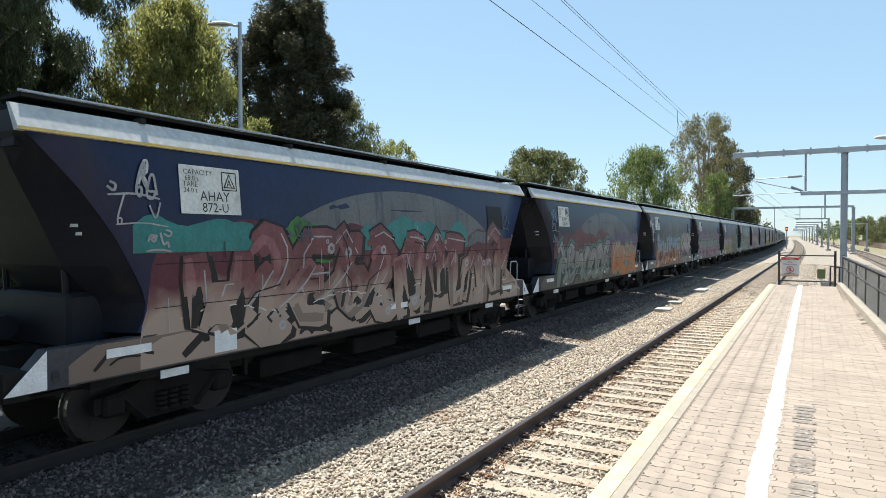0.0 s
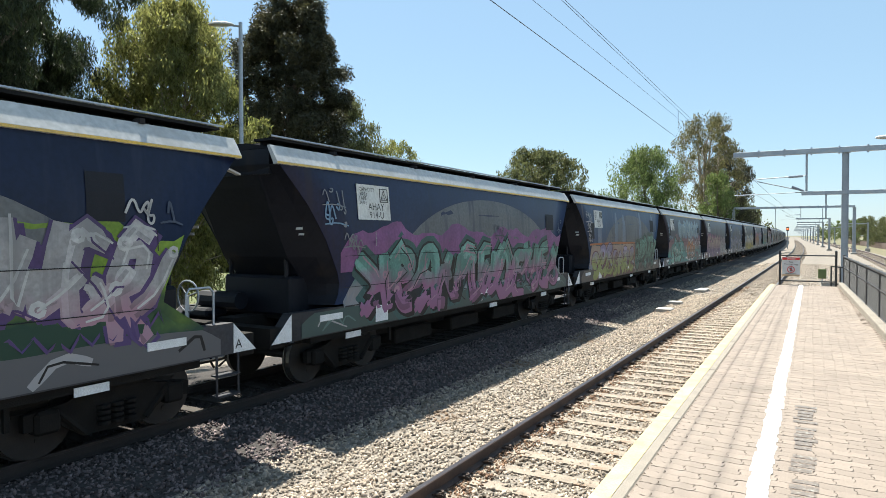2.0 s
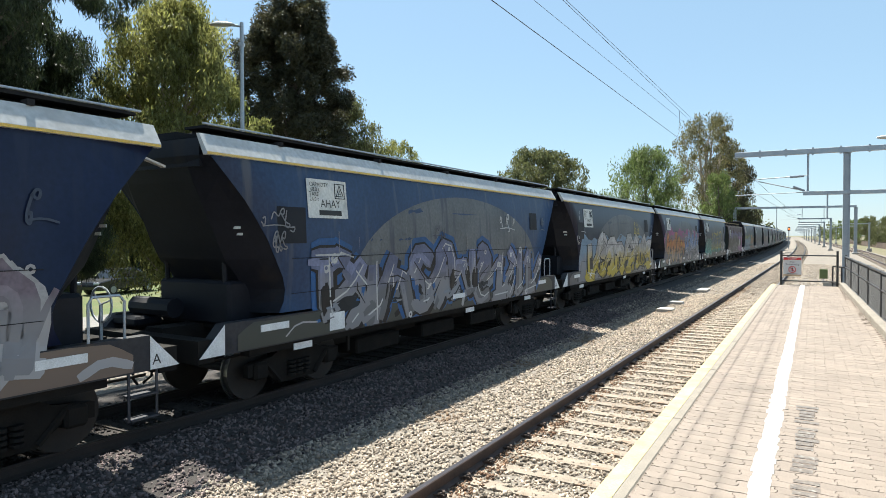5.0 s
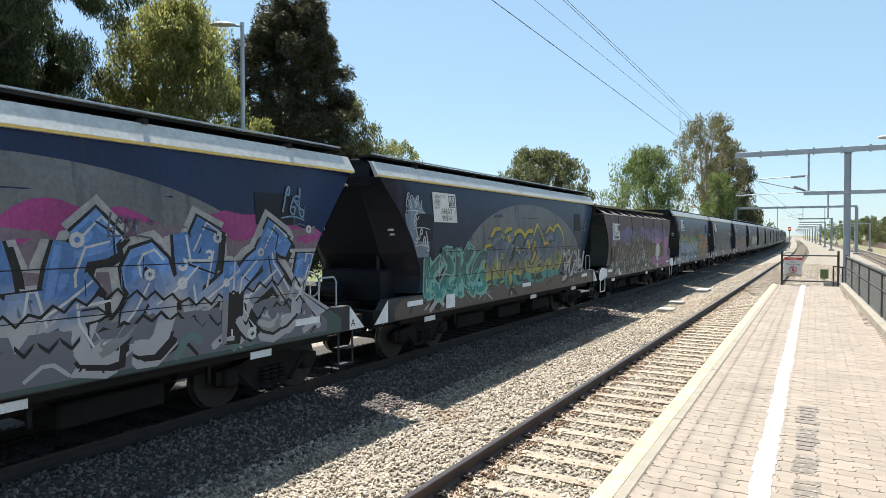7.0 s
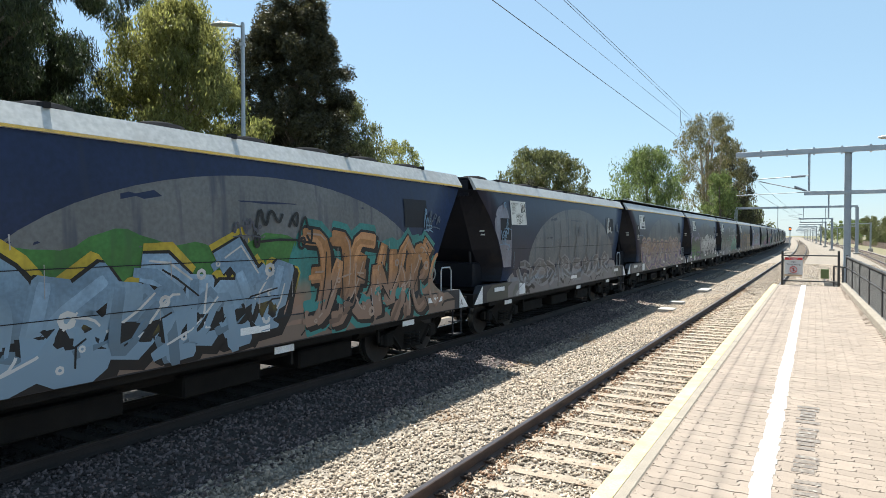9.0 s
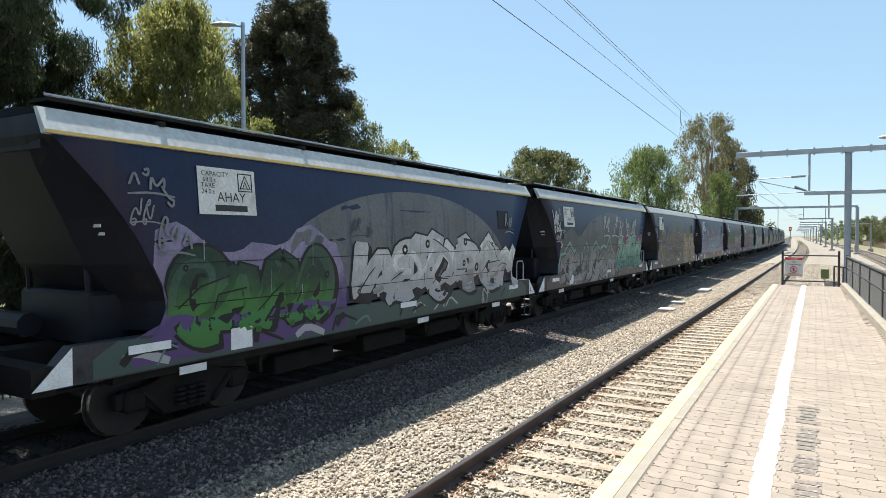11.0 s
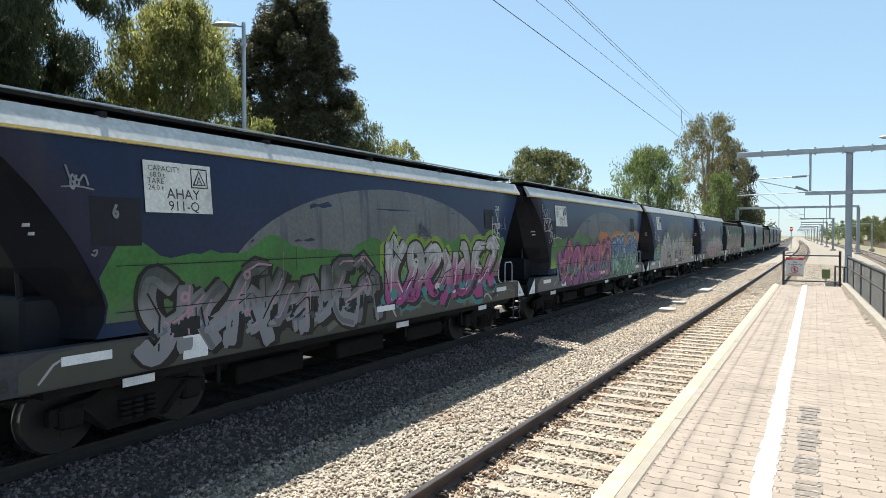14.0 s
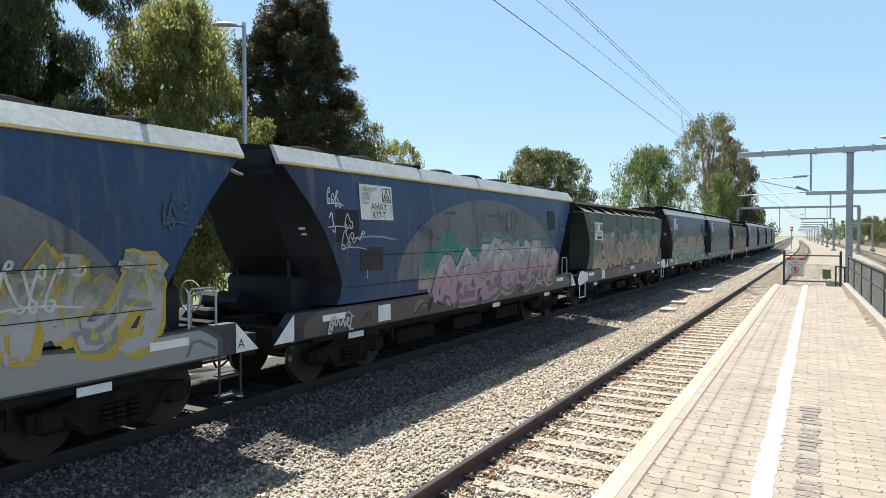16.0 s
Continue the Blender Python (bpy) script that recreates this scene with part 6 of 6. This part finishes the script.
        s.piece(2.6, 6.0, 1.3, 2.4, 5, (0.26, 0.27, 0.22), PALE, P((0.5, 0.36, 0.06)), None, 0.4), s.tag(3.4, 2.0, 0.4, P(W), 4)
        for z in (2.5, 2.2, 1.9, 1.6):
            s.tag(-4.95, z, 0.24, P(W), 4, 0.03)
        s.wash(-6.4, 6.4, 0.95, 1.33, P((0.34, 0.33, 0.32)), 0.02)
    elif k == 22:
        s.wash(-3.0, 4.6, 1.5, 2.5, P(TEAL, TAN), 0.2), s.piece(-2.4, 5.2, 1.2, 2.4, 6, PALE, PINK, P((0.14, 0.12, 0.16)), P((0.1, 0.3, 0.28), TAN), 0.42)
        s.tag(-5.3, 3.2, 0.5, P(SKY), 4, 0.06), s.tag(-5.2, 2.8, 0.5, P(SKY), 4, 0.05), s.tag(0.9, 3.0, 0.5, P((0.13, 0.13, 0.15)), 4), s.tag(-5.9, 1.0, 0.3, P(W), 4)
        s.patch(-5.0, -4.3, 2.0, 2.45, P(K))
    elif k == 23:
        s.wash(-5.6, 6.0, 1.4, 2.9, P((0.12, 0.2, 0.17), TAN), 0.12), s.piece(-4.6, 5.4, 1.4, 2.7, 8, (0.25, 0.24, 0.22), TAN, P((0.07, 0.06, 0.06)), None, 0.4)
    else:
        pal = [(GREY, TEAL), (TAN, BROWN), (PALE, SKY), (LILAC, GREY), (MINT, TAN)][k % 5]
        s.wash(-5.4, 6.0, 1.0, 2.4, P(pal[0], pal[1]), 0.15), s.piece(-4.8, 5.6, 1.1, 2.5, 8, pal[1], pal[0], P(K), None, 0.34, P(PALE)), s.tag(-5.2, 2.9, 0.4, P(W), 3)
    tone = (PALE, SKY, W, GREY)[k % 4]
    for i in range(3):
        s.tag(-6.1 + r.uniform(0, 0.7), 2.55 + i * 0.38, r.uniform(0.2, 0.38), P(tone), 3, r.choice((0.025, 0.035)))
    s.tag(r.uniform(5.2, 5.6), 2.95, 0.3, P((0.07, 0.09, 0.14)), 2), s.tag(r.uniform(-3.5, 3.0), 2.75, 0.25, P((0.1, 0.1, 0.13)), 4, 0.025)
    for i in range(14):
        yy, zz = r.uniform(-5.6, 5.8), r.uniform(1.6, 2.9)
        s.ribbon([(yy, zz), (yy + 0.01, zz - r.uniform(0.15, 0.5))], r.choice((0.012, 0.02)), P(r.choice((PALE, K, tone))), 5)
    low = [TAN, (0.14, 0.15, 0.13), GREY, (0.12, 0.2, 0.19), (0.2, 0.17, 0.16), (0.2, 0.19, 0.22)][k % 6]
    s.wash(-6.5, 6.5, 0.94, 1.355, P(tuple(v * 0.5 for v in low)), 0.012, -0.6)
    for i in range(16):
        yy = r.uniform(-6.3, 6.0)
        s.ribbon(chaikin([(yy, r.uniform(0.97, 1.1)), (yy + r.uniform(0.1, 0.4), r.uniform(1.15, 1.33)), (yy + r.uniform(0.2, 0.8), r.uniform(0.98, 1.2))], 1), r.choice((0.03, 0.05, 0.12)), r.choice((P(K), P(K), P(PALE), P(low))), 0.6)
    if k not in (11, 23, 26):
        if k % 5 != 1:
            s.patch(4.35 + (k % 4) * 0.08, 5.25 - (k % 3) * 0.12, 2.85, 3.45 - (k % 2) * 0.1, M_PATCH2)
        if k % 3:
            s.patch(-5.7, -5.05, 2.55, 3.15, M_PATCH2)
        for z in (1.72, 2.3):
            s.ribbon([(-5.4 + i * 0.9, z) for i in range(13)], 0.012, M_PATCH2, 5.5)
    s.flush("paint_patch", "dark overpainted patches and seams")


CODES = {0: "872-U", 1: "858-M", 3: "914-U", 6: "887-E", 9: "917-B", 19: "911-Q", 21: "883-Y", 2: "913-L", 4: "922-K", 5: "895-R", 10: "908-H", 13: "925-Y", 17: "928-S", 18: "902-Q", 20: "923-T", 22: "877-T"}
AHAY = {}


def plate(k, w):
    """The white data plate near one end of the side."""
    z0, z1, y0, y1 = (2.5, 3.18, -5.65, -4.45) if k in (11, 23, 26) else (2.98, 3.66, -5.15, -4.05)
    xo = (wide(z0) + wide(z1)) / 2 + 0.012
    tilt = math.degrees(math.atan2(wide(z0) - wide(z1), z1 - z0))
    zc, yc = (z0 + z1) / 2, (y0 + y1) / 2
    m = pose(xo + 0.008, yc, zc, 90, 0, 90) @ pose(0, 0, 0, -tilt, 0, 0)
    p = part("data_plate", B(-0.53, 0.53, -0.34, 0.34, -0.004, 0.004), M_PLATE, w, "white data plate with wagon code")
    p.matrix_basis = m
    def put(name, me, x, y):
        share(name, me, p, pose(x, y, 0.007))
    if not AHAY:
        for key, body, size in (("cap", "CAPACITY", 0.105), ("capv", "68.0 t", 0.1), ("tare", "TARE", 0.105), ("tarev", "24.0 t", 0.1), ("cls", "AHAY", 0.2), ("a", "A", 0.15)):
            AHAY[key] = text_mesh(body, size)
            AHAY[key].materials.clear(), AHAY[key].materials.append(M_BLACK)
        bm = bmesh.new()
        tube(bm, [(x, y, 0) for x, y in ((-0.13, -0.13), (0.13, -0.13), (0.13, 0.13), (-0.13, 0.13), (-0.13, -0.141))], 0.011, 4)
        tri = bmesh.new()
        tube(tri, [(x, y, 0) for x, y in ((-0.1, -0.09), (0.1, -0.09), (0, 0.1), (-0.1, -0.1))], 0.011, 4)
        AHAY["inner"] = bpy.data.meshes.new("inner_triangle")
        tri.to_mesh(AHAY["inner"]), tri.free()
        AHAY["inner"].materials.append(M_BLACK)
        AHAY["tri"] = bpy.data.meshes.new("mark_frame")
        bm.to_mesh(AHAY["tri"]), bm.free()
        AHAY["tri"].materials.append(M_BLACK)
    put("lettering", AHAY["cap"], -0.22, 0.21), put("lettering", AHAY["capv"], -0.33, 0.125), put("lettering", AHAY["tare"], -0.36, 0.04), put("lettering", AHAY["tarev"], -0.36, -0.045)
    put("lettering", AHAY["cls"], 0.06, -0.15), put("mark_frame", AHAY["tri"], 0.33, 0.15), put("triangle_mark", AHAY["inner"], 0.33, 0.15), put("lettering", AHAY["a"], 0.33, 0.07)
    if k in CODES:
        me = text_mesh(CODES[k], 0.19)
        me.materials.clear(), me.materials.append(M_BLACK)
        put("lettering", me, 0.06, -0.31)
    else:
        part("number_bar", B(-0.25, 0.35, -0.29, -0.2, 0.005, 0.008), M_BLACK, p)


TRAIN = []
LABELS = {0: "with brown and teal graffiti", 1: "with maroon and orange graffiti", 2: "with blue and orange graffiti", 3: "with pink and mint graffiti", 4: "with orange-framed green graffiti", 5: "with teal and rust graffiti", 9: "with pink, orange and blue graffiti",
          10: "with yellow and teal graffiti", 12: "with pale blue and rust graffiti", 13: "with smeared grey graffiti", 15: "with white block graffiti", 16: "with grey and mint graffiti", 17: "with grey and beige graffiti", 18: "with lilac wash and teal graffiti", 19: "with green and pink graffiti", 20: "with green, magenta and orange graffiti", 21: "with white and yellow graffiti", 22: "faded blue with pinkish graffiti"}


def recolour(ob, names, mat):
    for c in ob.children:
        if c.name.split(".")[0] in names and c.data.materials:
            c.material_slots[0].link = "OBJECT"
            c.material_slots[0].material = mat


def build_train():
    masters = {"walkway": wagon_modern("walkway"), "lids": wagon_modern("lids"), "old": wagon_old()}
    used = set()
    for k in range(-1, 31):
        kind = "old" if k in (11, 23, 26) else "lids" if k in (12, 13, 17, 18, 21, 22) else "walkway"
        src = masters[kind]
        if kind in used:
            w = copy_thing(src, pose(FAR_X, k * LEN, RAIL_Z))
        else:
            w = src
            used.add(kind)
        TRAIN.append((k, w, kind))
    for k, w, kind in TRAIN:
        if kind == "old":
            tone = ((0.045, 0.014, 0.016), (0.065, 0.024, 0.026)) if k == 11 else ((0.016, 0.045, 0.03), (0.03, 0.065, 0.045))
            m = surf("maroon_wagon_paint" if k == 11 else "green_wagon_paint", *tone, 0.8, 0.5, fine=15, stain=(0.05, 0.04, 0.045), stain_scale=1.2, stain_at=0.56, streak=True)
            recolour(w, ("side_sheet", "side_rib", "eave"), m)
            tagged(w, "old ribbed %s grain wagon with graffiti and tan roof" % ("maroon" if k == 11 else "green"), "railway wagon", "freight train wagons")
        else:
            if k in (4, 7, 18, 21, 22, 24, 28):
                recolour(w, ("side_sheet",), M_FADED)
            tagged(w, "navy grain hopper wagon %s" % LABELS.get(k, "covered in faded graffiti"), "railway wagon", "freight train wagons")
        decorate(k, w)
        plate(k, w)


build_train()


def motions():
    """The train rolls past towards the camera at a steady pace."""
    for k, w, kind in TRAIN:
        rows = []
        for i in range(33):
            t = i * 0.5
            y = FIRST + k * LEN - SPEED * t + SLOWING * t * t
            rows.append((t, pose(FAR_X + bend(y), y, RAIL_Z, 0, 0, heading(y))))
        walk(w, rows)
    # wheels: each of the four axle places turns alike on every wagon
    sets = {}
    for k, w, kind in TRAIN:
        for b in w.children:
            for c in b.children:
                if c.name.split(".")[0] == "wheelset":
                    sets.setdefault(round(c.location.y, 2), []).append(c)
    for y, obs in sets.items():
        rows = [(i / FPS, pose(0, y, 0.46, math.degrees((SPEED * i / FPS - SLOWING * (i / FPS) ** 2) / 0.46))) for i in range(16 * FPS + 1)]
        walk(obs[0], rows)
        keys = obs[0].animation_data
        for o in obs[1:]:
            o.rotation_mode = "QUATERNION"
            o.animation_data_create().action = keys.action
            o.animation_data.action_slot = keys.action_slot


motions()
